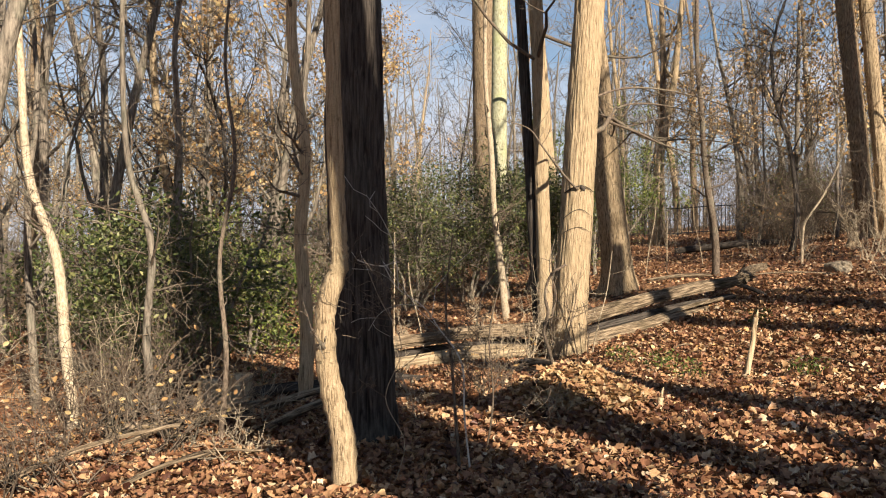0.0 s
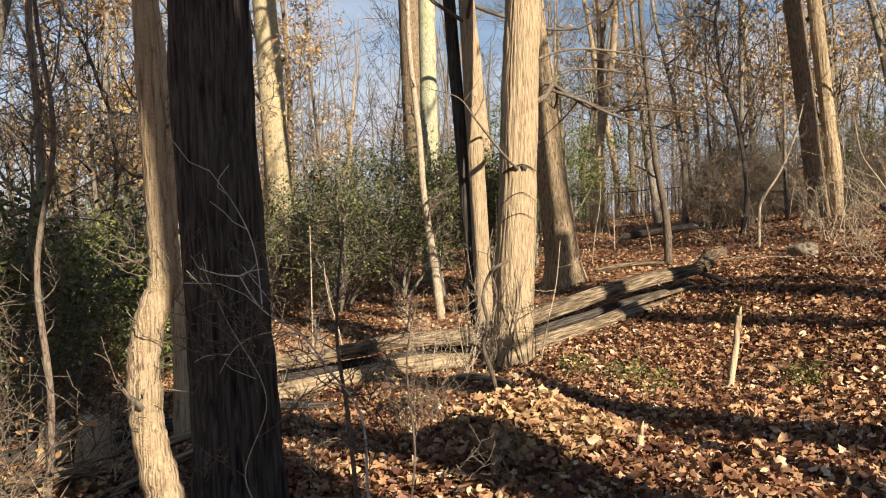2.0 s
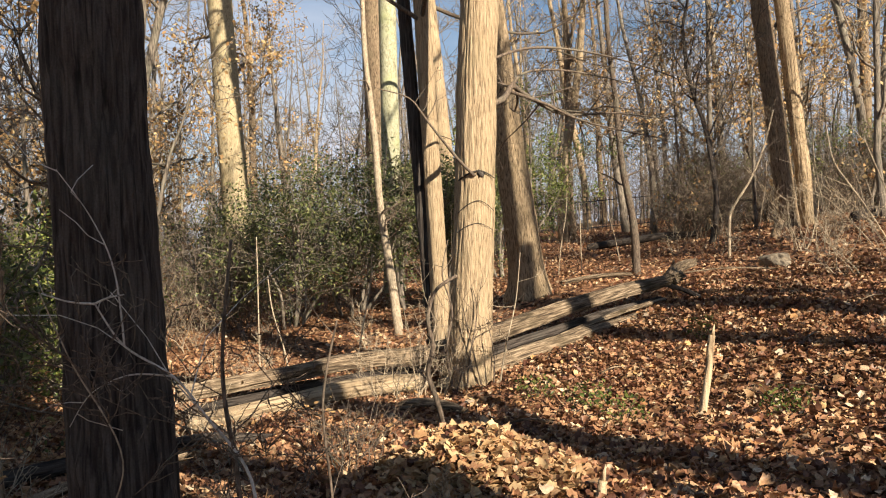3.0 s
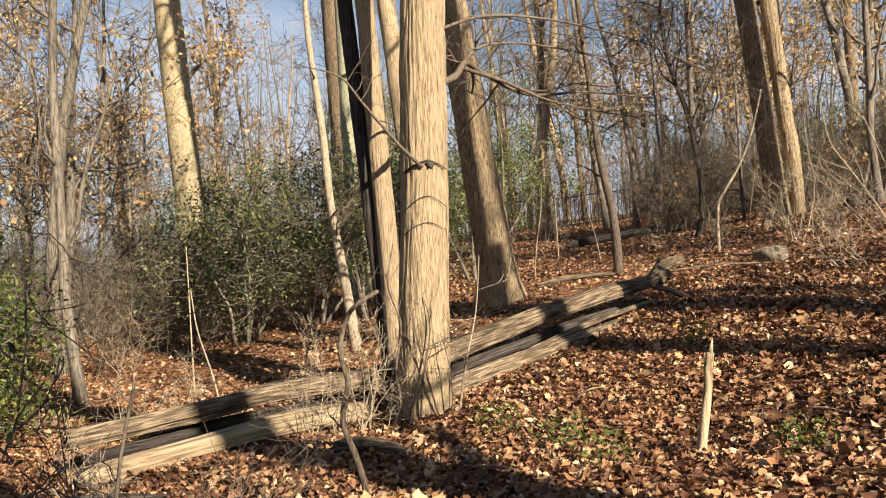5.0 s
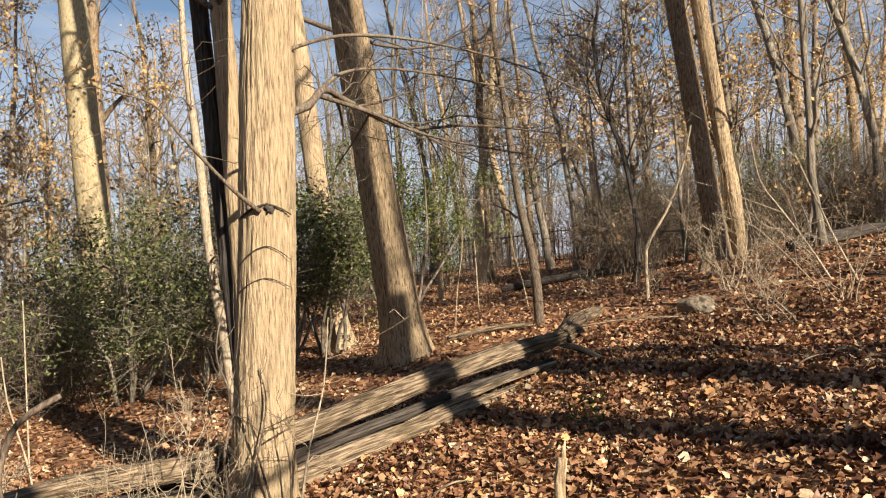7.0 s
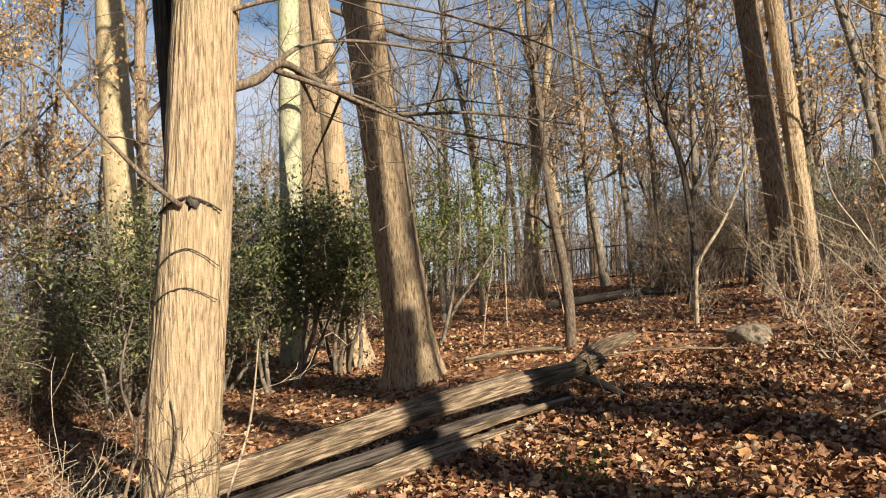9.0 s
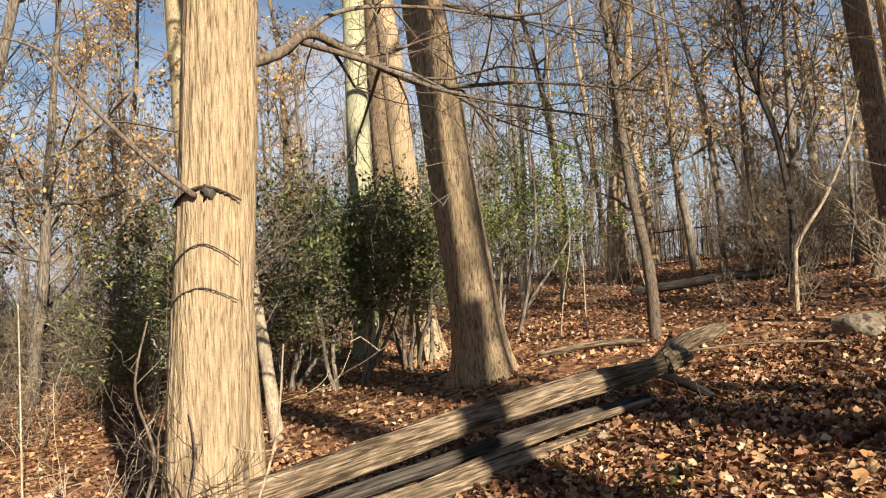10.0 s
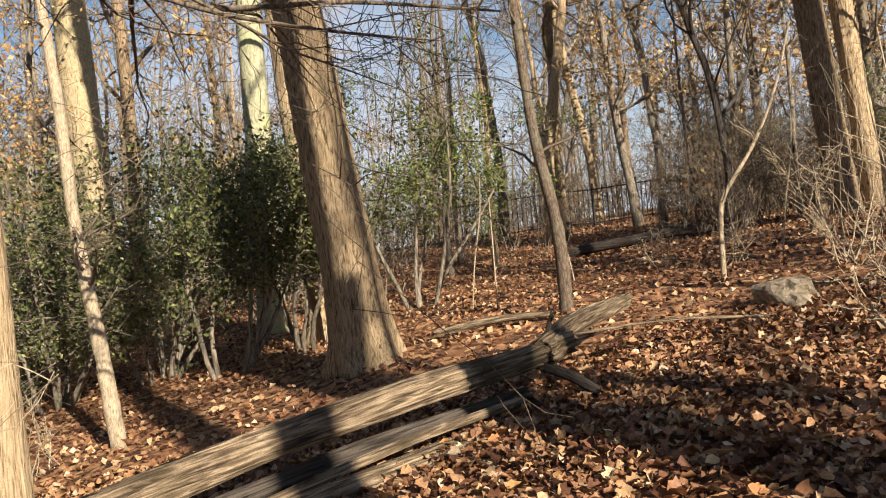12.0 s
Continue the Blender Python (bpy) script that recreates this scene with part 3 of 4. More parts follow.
split_log(stump, "stump_wood", (0, 0, -0.1), (0.12, 0, 0.42), 0.13, 16, mat=BARK_BROWN, rows=14, sides=16, flat=1.0)
short_log = thing("short_log", (0, 0, 0), "short split piece of wood on the leaves", "log")
split_log(short_log, "billet", (0.98, 10.95, gz(0.98, 10.95) + 0.05), (1.5, 10.25, gz(1.5, 10.25) + 0.05), 0.06, 13, rows=20, sides=16)


# ---- the wood behind: bare trees built once, then repeated ----
def bare_tree(name, seed, height, r0, mat, limbs, low, label, leafy=0, lean=0.05, rmin=0.008, crook=0.04, length=(2.2, 4.6)):
    rng = random.Random(seed)
    t = thing(name, (0, 0, 0), label, "tree", "bare trees of the wood")
    pts, p = [], Vector((0, 0, -0.3))
    d = Vector((rng.uniform(-lean, lean), rng.uniform(-lean, lean), 1)).normalized()
    rows = 22
    for i in range(rows + 1):
        pts.append(p.copy())
        d = (d + Vector((rng.gauss(0, crook), rng.gauss(0, crook), 0.05))).normalized()
        p = p + d * (height + 0.3) / rows
    rad = [max(r0 * (1 - 0.9 * (i / rows) ** 1.25) * (1.35 if i == 0 else 1.12 if i == 1 else 1.0), 0.012) for i in range(rows + 1)]
    tb = Tubes()
    tb.add(pts, rad, 12, wobble=0.05, rng=rng)
    tb.make("trunk", mat, t)
    spots = []
    for i in range(limbs):
        k = rng.randrange(int(low / height * rows), rows - 1)
        a = rng.uniform(0, 6.28)
        frac = 1 - 0.45 * k / rows
        lb = Tubes()
        q, qr = sprout(rng, pts[k], (math.cos(a), math.sin(a), rng.uniform(0.2, 1.3)), rng.uniform(*length) * frac, max(rad[k] * rng.uniform(0.3, 0.6), 0.014), 0.2, 0.12, 7)
        lb.add(q, [max(x, rmin) for x in qr], 5, cap=False)
        mine = []
        twiggy(lb, rng, q, qr, 2, 5, rmin, mine)
        lb.make("limb", mat, t)
        spots += mine
    if leafy and spots:
        rg = np.random.default_rng(seed)
        c = np.array([tuple(v) for v in spots])
        c = c[rg.integers(0, len(c), leafy)] + rg.normal(0, 0.16, (leafy, 3))
        tagged(leaf_mesh("leaves", c, rg.uniform(0.09, 0.19, leafy), rg.normal(size=(leafy, 3)), LEAF_HANGING, BLADE * np.array([1.5, 1]), 0.2, t, seed), "withered tan leaves still hanging", kind="stuff")
    return t


def twiggy(tb, rng, pts, rad, depth, count, rmin, spots):
    total = sum((b - a).length for a, b in zip(pts, pts[1:]))
    for i in range(count):
        f = rng.uniform(0.2, 1.0) * (len(pts) - 1)
        k = min(int(f), len(pts) - 2)
        p = pts[k].lerp(pts[k + 1], f - k)
        d = (pts[k + 1] - pts[k]).normalized()
        side = Vector((rng.gauss(0, 1), rng.gauss(0, 1), rng.gauss(0, 0.7))).normalized()
        q, qr = sprout(rng, p, d * 0.6 + side * 0.85, total * rng.uniform(0.3, 0.62), max(rad[k] * 0.6, rmin), 0.22, 0.1, 4 if depth > 1 else 2)
        tb.add(q, [max(x, rmin * (0.55 + 0.3 * depth)) for x in qr], 3, cap=False)
        spots.extend(q[1:])
        if depth > 1:
            twiggy(tb, rng, q, qr, depth - 1, 4, rmin, spots)


KINDS = [
    bare_tree("bare_tree", 101, 17, 0.15, BARK_GREY, 11, 4.0, "tall bare grey-brown woodland tree"),
    bare_tree("bare_tree", 102, 19, 0.21, BARK_BROWN, 11, 5.0, "tall bare brown tree with spreading limbs"),
    bare_tree("bare_tree", 103, 15, 0.10, BARK_GREY, 12, 2.8, "slender bare tree among the undergrowth", crook=0.06),
    bare_tree("bare_tree", 104, 18, 0.17, BARK_TAN, 10, 5.5, "bare tree with sunlit tan bark"),
    bare_tree("bare_tree", 105, 11, 0.08, BARK_DARK_SHADED, 20, 1.5, "thin dark crooked tree", crook=0.09, lean=0.15),
    bare_tree("oak_tree", 106, 14, 0.16, BARK_GREY, 15, 2.5, "tree keeping its withered tan leaves", leafy=2200),
    bare_tree("beech_tree", 107, 8, 0.06, BARK_GREY, 16, 1.0, "young tree with a few dry orange leaves", leafy=700, crook=0.08, length=(1.5, 3.0)),
]
SPOTS = random.Random(77)
taken = [(1.93, 12.2), (3.5, 17.35), (-0.7, 7.05), (12.05, 22.95), (-2.67, 26.67), (1.55, 23.4), (1.59, 30.4), (2.75, 20.95), (1.72, 13.8), (0.5, 21.5)]


def plant(kind, x, y, scale=1.0, turn=None):
    a = SPOTS.uniform(0, 360) if turn is None else turn
    t = copy_thing(kind, pose(x, y, gz(x, y), 0, 0, a))
    t.scale = (scale, scale, scale * SPOTS.uniform(0.95, 1.1))
    taken.append((x, y))
    return t


def free(x, y, gap):
    return all((x - a) ** 2 + (y - b) ** 2 > gap * gap for a, b in taken)


def clear_of_view(x, y):
    """Open ground round the log and on the slope, where no trunks stand."""
    return not (-2.5 < x < 10 and y < 19.5) and not (3.5 < x < 9 and y < 26) and not (-3.5 < x < 4.5 and y < 26.5) and not (1.6 < x < 4.8 and y < 42)


# far trunks that stand out
for kind, x, y, sc in ((3, 7.6, 30.0, 0.95), (1, 8.1, 30.6, 0.75), (0, 9.8, 27.5, 0.7), (2, 11.2, 26.0, 0.9), (0, 6.6, 33.0, 0.9), (2, 5.2, 29.0, 0.8), (3, 5.9, 27.3, 0.45), (0, 16.5, 27.0, 1.0),
                       (1, 18.5, 30.0, 1.0), (0, 17.2, 24.5, 0.9), (4, 9.3, 22.3, 0.9), (2, 4.9, 26.8, 0.7), (5, 13.0, 29.0, 0.9), (5, 16.8, 30.5, 1.0), (5, 10.2, 31.0, 0.85), (6, 11.6, 24.4, 0.9), (6, 9.6, 25.2, 0.8), (6, 14.9, 24.2, 0.9), (5, -7.5, 24.5, 0.9), (6, -5.0, 17.0, 0.9), (6, -8.2, 12.5, 1.0), (3, -6.5, 20.5, 0.75), (2, -4.2, 13.0, 0.7), (2, -5.2, 10.6, 0.55), (0, -5.9, 14.6, 0.7),
                       (2, -2.6, 16.2, 0.8), (4, -4.8, 18.3, 0.8), (3, -7.4, 13.5, 0.8), (0, -3.9, 19.5, 0.8), (2, -9.0, 17.0, 1.1), (1, -11.0, 22.0, 0.9)):
    plant(KINDS[kind], x, y, sc)
made = 0
while made < 70:
    y = SPOTS.uniform(19.5, 62)
    x = SPOTS.uniform(-0.62, 0.66) * (y + 4) + 2
    if clear_of_view(x, y) and free(x, y, 1.5):
        plant(KINDS[SPOTS.choice((0, 1, 2, 2, 3, 4, 4, 4, 5, 5, 6, 6, 6))], x, y, SPOTS.uniform(0.75, 1.15))
        made += 1
made = 0
while made < 16:
    x, y = SPOTS.uniform(-15, -4), SPOTS.uniform(7, 20)
    if x < -0.42 * y and free(x, y, 1.2):
        plant(KINDS[SPOTS.choice((2, 0, 2, 2, 6))], x, y, SPOTS.uniform(0.6, 1.0))
        made += 1
# trees behind and beside the path, between it and the sun
for kind, x, y, sc in ((0, 15.7, -3.0, 1.1), (3, 18.0, 2.0, 1.1), (2, 22.0, -12.0, 1.0), (1, 13.0, 12.0, 0.9), (5, 14.5, 14.0, 0.9), (3, 12.0, 9.5, 0.8), (0, 20.0, -9.0, 1.1), (1, 21.0, -14.0, 1.1), (0, 24.0, -3.0, 1.1),
                       (3, 3.5, -11.0, 1.0), (1, -4.0, -5.0, 1.0), (0, -8.0, 1.0, 1.0), (2, 15.5, 9.5, 1.0), (5, 26.0, 6.0, 1.0), (1, 14.5, 11.0, 0.9), (0, 22.0, 12.0, 1.0)):
    plant(KINDS[kind], x, y, sc)
for k, (x, y) in zip(KINDS, ((-10, 40), (-4, 44), (4, 47), (10, 45), (15, 41), (21, 38), (-15, 37))):
    k.matrix_world = pose(x, y, gz(x, y), 0, 0, 40)


PATH_TREE = big_tree(3.20, -0.02, 17, 0.52, 0.44, BARK_BROWN, "thick brown tree beside the path", (-0.13, 0), 6, 71, low=9, flare=0.3, sides=40, rows=50)
big_tree(5.2, -3.24, 17, 0.36, 0.30, BARK_BROWN, "straight brown tree behind the path", (0, 0), 5, 77, low=11, flare=0.3, sides=40, rows=50)
big_tree(5.65, -0.39, 14, 0.36, 0.13, BARK_BROWN, "brown tree leaning back over the path", (-0.212, -0.113), 3, 75, low=11, flare=0.3, sides=40, rows=50)
big_tree(7.97, -0.27, 14, 0.36, 0.20, BARK_BROWN, "brown tree leaning across the slope", (-0.216, -0.115), 3, 78, low=11, flare=0.3, sides=40, rows=50)
big_tree(9.69, 2.25, 15, 0.24, 0.17, BARK_BROWN, "straight brown tree beside the slope", (0, 0), 4, 79, low=11, flare=0.3, sides=32, rows=50)
big_tree(10.76, 3.57, 8.5, 0.17, 0.13, BARK_TAN, "slim tan tree beside the slope", (0, 0), 2, 80, low=7.5, flare=0.3, sides=32, rows=50)
big_tree(17.14, 13.07, 13, 0.26, 0.2, BARK_BROWN, "brown tree standing out on the rise", (-0.09, 0), 4, 82, low=10, flare=0.3, sides=32, rows=40)
big_tree(7.75, 9.12, 11.5, 0.26, 0.20, BARK_BROWN, "leaning brown tree out on the slope", (-0.075, 0), 3, 72, low=10, flare=0.3, sides=40, rows=50)
big_tree(7.56, 10.78, 9, 0.045, 0.03, BARK_GREY, "slim grey tree out on the slope", (-0.10, 0), 4, 76, low=6.5, flare=0.2, sides=16, rows=40)


def far_woods():
    """The wood beyond: trunks and crossing branches, too many to count."""
    rng = random.Random(5)
    tb = Tubes()
    for i in range(190):
        y = rng.uniform(52, 120)
        x = rng.uniform(-0.75, 0.75) * y
        z = gz(x, y)
        h, r = rng.uniform(13, 22), rng.uniform(0.08, 0.24)
        pts, rad = sprout(rng, (x, y, z - 0.3), (rng.uniform(-0.08, 0.08), 0, 1), h, r, 0.05, 0.1, 8)
        tb.add(pts, rad, 5, cap=False)
        for j in range(11):
            k = rng.randrange(1, 8)
            a = rng.uniform(0, 6.28)
            q, qr = sprout(rng, pts[k], (math.cos(a), math.sin(a), rng.uniform(0.2, 1)), rng.uniform(2, 5), max(rad[k] * 0.4, 0.03), 0.25, 0.1, 4)
            tb.add(q, [max(v, 0.022) for v in qr], 3, cap=False)
            for m in range(4):
                e, er = sprout(rng, q[rng.randrange(1, 4)], (rng.gauss(0, 1), rng.gauss(0, 1), rng.uniform(0, 1)), rng.uniform(0.8, 2.2), 0.02, 0.25, 0.1, 2)
                tb.add(e, [0.018] * 3, 3, cap=False)
    tagged(tb.make("far_woods", BARK_GREY), "distant bare woodland beyond the slope", "woods", kind="stuff")


far_woods()


def unseen_woods():
    """Unseen wood behind the path and to its sides, added to block low sky light."""
    rng = random.Random(15)
    tb = Tubes()
    for i in range(520):
        a = radians(rng.uniform(42, 318))
        d = rng.uniform(44, 85)
        x, y = 3 + d * math.sin(a), 6 + d * math.cos(a)
        h, r = rng.uniform(13, 19), rng.uniform(0.14, 0.42)
        pts, rad = sprout(rng, (x, y, gz(x, y) - 0.3), (rng.uniform(-0.1, 0.1), rng.uniform(-0.1, 0.1), 1), h, r, 0.05, 0.1, 6)
        tb.add(pts, rad, 5, cap=False)
        for j in range(8):
            k = rng.randrange(1, 6)
            b = rng.uniform(0, 6.28)
            q, qr = sprout(rng, pts[k], (math.cos(b), math.sin(b), rng.uniform(0.0, 1)), rng.uniform(2.5, 6), max(rad[k] * 0.5, 0.08), 0.25, 0.08, 3)
            tb.add(q, [max(v, 0.05) for v in qr], 3, cap=False)
    tagged(tb.make("far_woods", BARK_GREY), "unseen bare brown woodland round the slope, added to block low sky light", "woods", kind="stuff")


unseen_woods()


def far_brush(y0, y1, n, seed, label, tall=4.2, mat=None, wide=0.68, gap=None, span=None):
    """Tangled stems under the far trees, too many to count."""
    rng = random.Random(seed)
    tb = Tubes()
    for i in range(n):
        y = rng.uniform(y0, y1)
        x = rng.uniform(*span) if span else rng.uniform(-wide, wide) * y + 2
        if gap and gap[0] < x < gap[1]:
            continue
        z = gz(x, y)
        h = rng.uniform(0.9, tall)
        r = rng.uniform(0.010, 0.02)
        a = rng.uniform(0, 6.28)
        q, qr = sprout(rng, (x, y, z - 0.1), (0.5 * math.cos(a), 0.5 * math.sin(a), 1), h, r, 0.2, 0.02, 4)
        tb.add(q, [max(v, 0.008) for v in qr], 3, cap=False)
        for k in range(3):
            e, er = sprout(rng, q[rng.randrange(1, 4)], (rng.gauss(0, 1), rng.gauss(0, 1), rng.uniform(-0.1, 1)), h * rng.uniform(0.25, 0.5), r * 0.6, 0.25, 0.05, 2)
            tb.add(e, [0.008, 0.007, 0.006], 3, cap=False)
    tagged(tb.make("far_brush", mat or TWIG), label, "undergrowth", kind="stuff")


far_brush(36, 52, 1700, 7, "dense bare undergrowth below the distant trees")
far_brush(24, 36, 1600, 8, "tangled tan stems between the trees", 3.4, BARK_GREY, gap=(4.0, 12.4))
far_brush(27, 44, 800, 10, "tall fine stems crowding the hollow", 10.0, BARK_GREY, gap=(1.5, 100))
far_brush(24.2, 33, 420, 11, "thick brown brush under the trees of the rise", 3.6, TWIG, span=(12.8, 25))
far_brush(40, 64, 600, 9, "tall thin stems crowding the distance", 11.0, BARK_GREY)


# ---- evergreens ----
def evergreen(x, y, height, width, seed, label, n=6500, low=0.3, size=(0.05, 0.095), mat=HOLLY, stems=5):
    rng, rg = random.Random(seed), np.random.default_rng(seed)
    t = thing("holly_bush", (x, y, gz(x, y)), label, "evergreen bush")
    spots = []
    for i in range(stems):
        a = rng.uniform(0, 6.28)
        tb = Tubes()
        pts, rad = sprout(rng, (0.2 * math.cos(a), 0.2 * math.sin(a), -0.1), (0.35 * math.cos(a) * width, 0.35 * math.sin(a) * width, 1.6), height * rng.uniform(0.75, 1.05), 0.04, 0.12, 0.06, 9)
        tb.add(pts, rad, 6, cap=False)
        for k in range(int(2 + low * 5), 9):
            for m in range(3):
                b = rng.uniform(0, 6.28)
                q, qr = sprout(rng, pts[k], (math.cos(b), math.sin(b), rng.uniform(-0.15, 0.5)), width * rng.uniform(0.3, 1.05) * (1.15 - 0.5 * k / 9), 0.012, 0.2, 0.02, 5)
                tb.add(q, qr, 4, cap=False)
                mine = []
                twiggy(tb, rng, q, qr, 1, 5, 0.004, mine)
                spots += mine + q[2:]
        tb.make("stem", BARK_GREY, t)
    c = np.array([tuple(v) for v in spots])
    # leaves sit in clumps on some of the twigs, with gaps between
    clump = rg.choice(len(c), max(len(c) // 4, 40), replace=False)
    c = c[clump[rg.integers(0, len(clump), n)]] + rg.normal(0, 0.13, (n, 3))
    nor = rg.normal(size=(n, 3)) + np.array([0, 0, 0.7])
    tagged(leaf_mesh("foliage", c, rg.uniform(*size, n), nor, mat, OVAL if y < 15 else BLADE * np.array([1.15, 1.0]), 0.25, t, seed), "glossy dark green leaves", kind="stuff")
    return t


HOLLY_LIGHT = island_material("yellow_green_leaf", [(0.0, (0.05, 0.08, 0.02)), (0.5, (0.12, 0.16, 0.04)), (1.0, (0.30, 0.31, 0.09))], 0.4, 0.3)
evergreen(0.5, 20.3, 3.9, 2.2, 61, "large dark green holly growing in the hollow", 10000, 0.5, stems=7)
evergreen(-0.8, 19.9, 3.3, 2.0, 62, "dark green holly bush beside the larger one", 7500, 0.35, stems=6)
evergreen(1.75, 19.4, 3.5, 1.5, 63, "holly bush close behind the thin sapling", 7000, 0.5, stems=6)
evergreen(2.7, 20.2, 3.4, 1.1, 69, "holly bush before the flared tan tree", 5000, 0.45)
evergreen(-2.4, 22.5, 3.2, 1.8, 70, "holly bush deep in the hollow", 7000, 0.1)
evergreen(-3.3, 10.4, 2.8, 1.2, 64, "green holly among brown undergrowth", 7500, 0.2, stems=6)
evergreen(-3.5, 14.3, 2.4, 1.1, 73, "yellow-green bush in the hollow", 5000, 0.1, mat=HOLLY_LIGHT)
evergreen(-5.2, 16.5, 3.4, 1.6, 74, "olive evergreen bush in the hollow", 7000, 0.1, mat=HOLLY_LIGHT)
evergreen(-5.6, 13.2, 3.0, 1.1, 65, "green holly behind bare shrubs in the hollow", 5000)
evergreen(4.25, 22.6, 4.8, 1.7, 66, "yellow-green broadleaf bush behind the leaning tree", 9000, 0.4, mat=HOLLY_LIGHT)
evergreen(15.8, 26.5, 3.6, 1.4, 67, "green bush on the rise", 4000, mat=HOLLY_LIGHT)
evergreen(-6.5, 24.0, 3.4, 1.5, 68, "green bush far in the hollow", 4500)

evergreen(11.3, 27.2, 2.6, 1.3, 83, "sparse olive bush among bare brush on the rise", 2600, 0.2, mat=HOLLY_LIGHT)


# ---- undergrowth ----
def shrub(name, seed, stems, height, mat, label, lean=0.5, count=5, rmin=0.0035, leafy=0, r0=0.012):
    rng = random.Random(seed)
    t = thing(name, (0, 0, 0), label, "shrub", "bare shrubs")
    spots = []
    for i in range(stems):
        a = rng.uniform(0, 6.28)
        tb = Tubes()
        o = (0.18 * rng.gauss(0, 1), 0.18 * rng.gauss(0, 1), -0.05)
        q, qr = sprout(rng, o, (lean * math.cos(a), lean * math.sin(a), 1), height * rng.uniform(0.5, 1.1), r0 * rng.uniform(0.6, 1.3), 0.13, 0.03, 9)
        tb.add(q, [max(v, rmin) for v in qr], 4, cap=False)
        twiggy(tb, rng, q, qr, 2, count, rmin, spots)
        tb.make("stem", mat, t)
    if leafy:
        rg = np.random.default_rng(seed)
        c = np.array([tuple(v) for v in spots])
        c = c[rg.integers(0, len(c), leafy)] + rg.normal(0, 0.04, (leafy, 3))
        tagged(leaf_mesh("leaves", c, rg.uniform(0.04, 0.09, leafy), rg.normal(size=(leafy, 3)), LEAF_HANGING, OVAL * np.array([1.3, 1]), 0.3, t, seed), "dry curled leaves", kind="stuff")
    return t


SHRUBS = [
    shrub("shrub", 201, 9, 2.0, TWIG, "tangled bare brown shrub"),
    shrub("shrub", 202, 12, 1.4, TWIG, "low tangle of brown stems and dry leaves", 0.9, leafy=60),
    shrub("shrub", 203, 7, 1.5, TWIG_PALE, "spray of thin pale stems", 0.45, 3),
    shrub("shrub", 204, 10, 2.8, TWIG, "tall thin bare shrub with fine twigs", 0.35, 7),
    shrub("shrub", 206, 8, 1.7, TWIG_PALE, "pale bare shrub with fine twigs and a few dry leaves", 0.5, 5, leafy=40),
    shrub("shrub", 205, 6, 0.8, TWIG_PALE, "small dry twiggy plant in the leaves", 0.7, 4),
]
PLACES = random.Random(88)


def scatter(choice, n, x0, x1, y0, y1, keep, low=0.7, high=1.2):
    done = 0
    while done < n:
        x, y = PLACES.uniform(x0, x1), PLACES.uniform(y0, y1)
        if keep(x, y):
            s = PLACES.uniform(low, high)
            copy_thing(SHRUBS[PLACES.choice(choice)], pose(x, y, gz(x, y), 0, 0, PLACES.uniform(0, 360))).scale = (s, s, s)
            done += 1


scatter((0, 1, 3, 4, 4, 2), 46, -14, 1.2, 15.0, 30, lambda x, y: x < 0.9 and y > 18.3 + 0.8 * x and (x < -4.5 or y > 17.5))
scatter((0, 0, 2, 4, 3), 17, -9, -1.8, 7.5, 15.5, lambda x, y: x < -0.29 * y, 0.6, 1.0)
scatter((0, 2, 4, 3), 28, 4.5, 26, 23.5, 36, lambda x, y: not (8.5 < x < 12.5 and y < 34))
scatter((0, 0, 3, 1), 25, 11.0, 19, 23.4, 28, lambda x, y: x > 12.6 or y > 24.5, 0.9, 1.4)
scatter((0, 3, 0), 14, 9.6, 12.2, 24, 28.5, lambda x, y: True, 0.8, 1.2)
scatter((2, 5, 5), 16, 6.5, 15, 14, 22, lambda x, y: x > 7.5)
scatter((5, 2), 10, -1.2, 1.6, 9.5, 16.5, lambda x, y: True, 0.5, 0.9)
for k, (x, y) in zip(SHRUBS, ((-3.0, 18.5), (-3.4, 8.6), (8.9, 17.0), (-3.6, 16.6), (-4.4, 15.2), (7.6, 14.0))):
    k.matrix_world = pose(x, y, gz(x, y))


# ---- iron fence on the far rise ----
def iron_fence(x0, y0, x1, y1, bays=9, per=9, height=1.25):
    f = thing("iron_fence", (0, 0, 0), "black iron picket fence on the far rise", "fence")
    picket = None
    for b in range(bays + 1):
        s = b / bays
        x, y = x0 + (x1 - x0) * s, y0 + (y1 - y0) * s
        z = gz(x, y)
        tb = Tubes()
        tb.add([(x, y, z - 0.1), (x, y, z + height + 0.08)], [0.035, 0.035], 4)
        tb.make("post", IRON, f, smooth=False)
        if b < bays:
            s2 = (b + 1) / bays
            p2 = (x0 + (x1 - x0) * s2, y0 + (y1 - y0) * s2)
            z2 = gz(*p2)
            for up in (0.15, height - 0.1):
                tr = Tubes()
                tr.add([(x, y, z + up), (*p2, z2 + up)], [0.022, 0.022], 4)
                tr.make("rail", IRON, f, smooth=False)
            for k in range(1, per):
                u = k / per
                if picket is None:
                    tp = Tubes()
                    tp.add([(0, 0, 0.05), (0, 0, height - 0.05), (0, 0, height + 0.06)], [0.013, 0.013, 0.002], 4)
                    o = picket = tp.make("picket", IRON, f, smooth=False)
                else:
                    o = new("picket", picket.data)
                    o.parent = f
                o.location = (x + (p2[0] - x) * u, y + (p2[1] - y) * u, z + (z2 - z) * u)


iron_fence(0.5, 34.5, 12.0, 33.0)


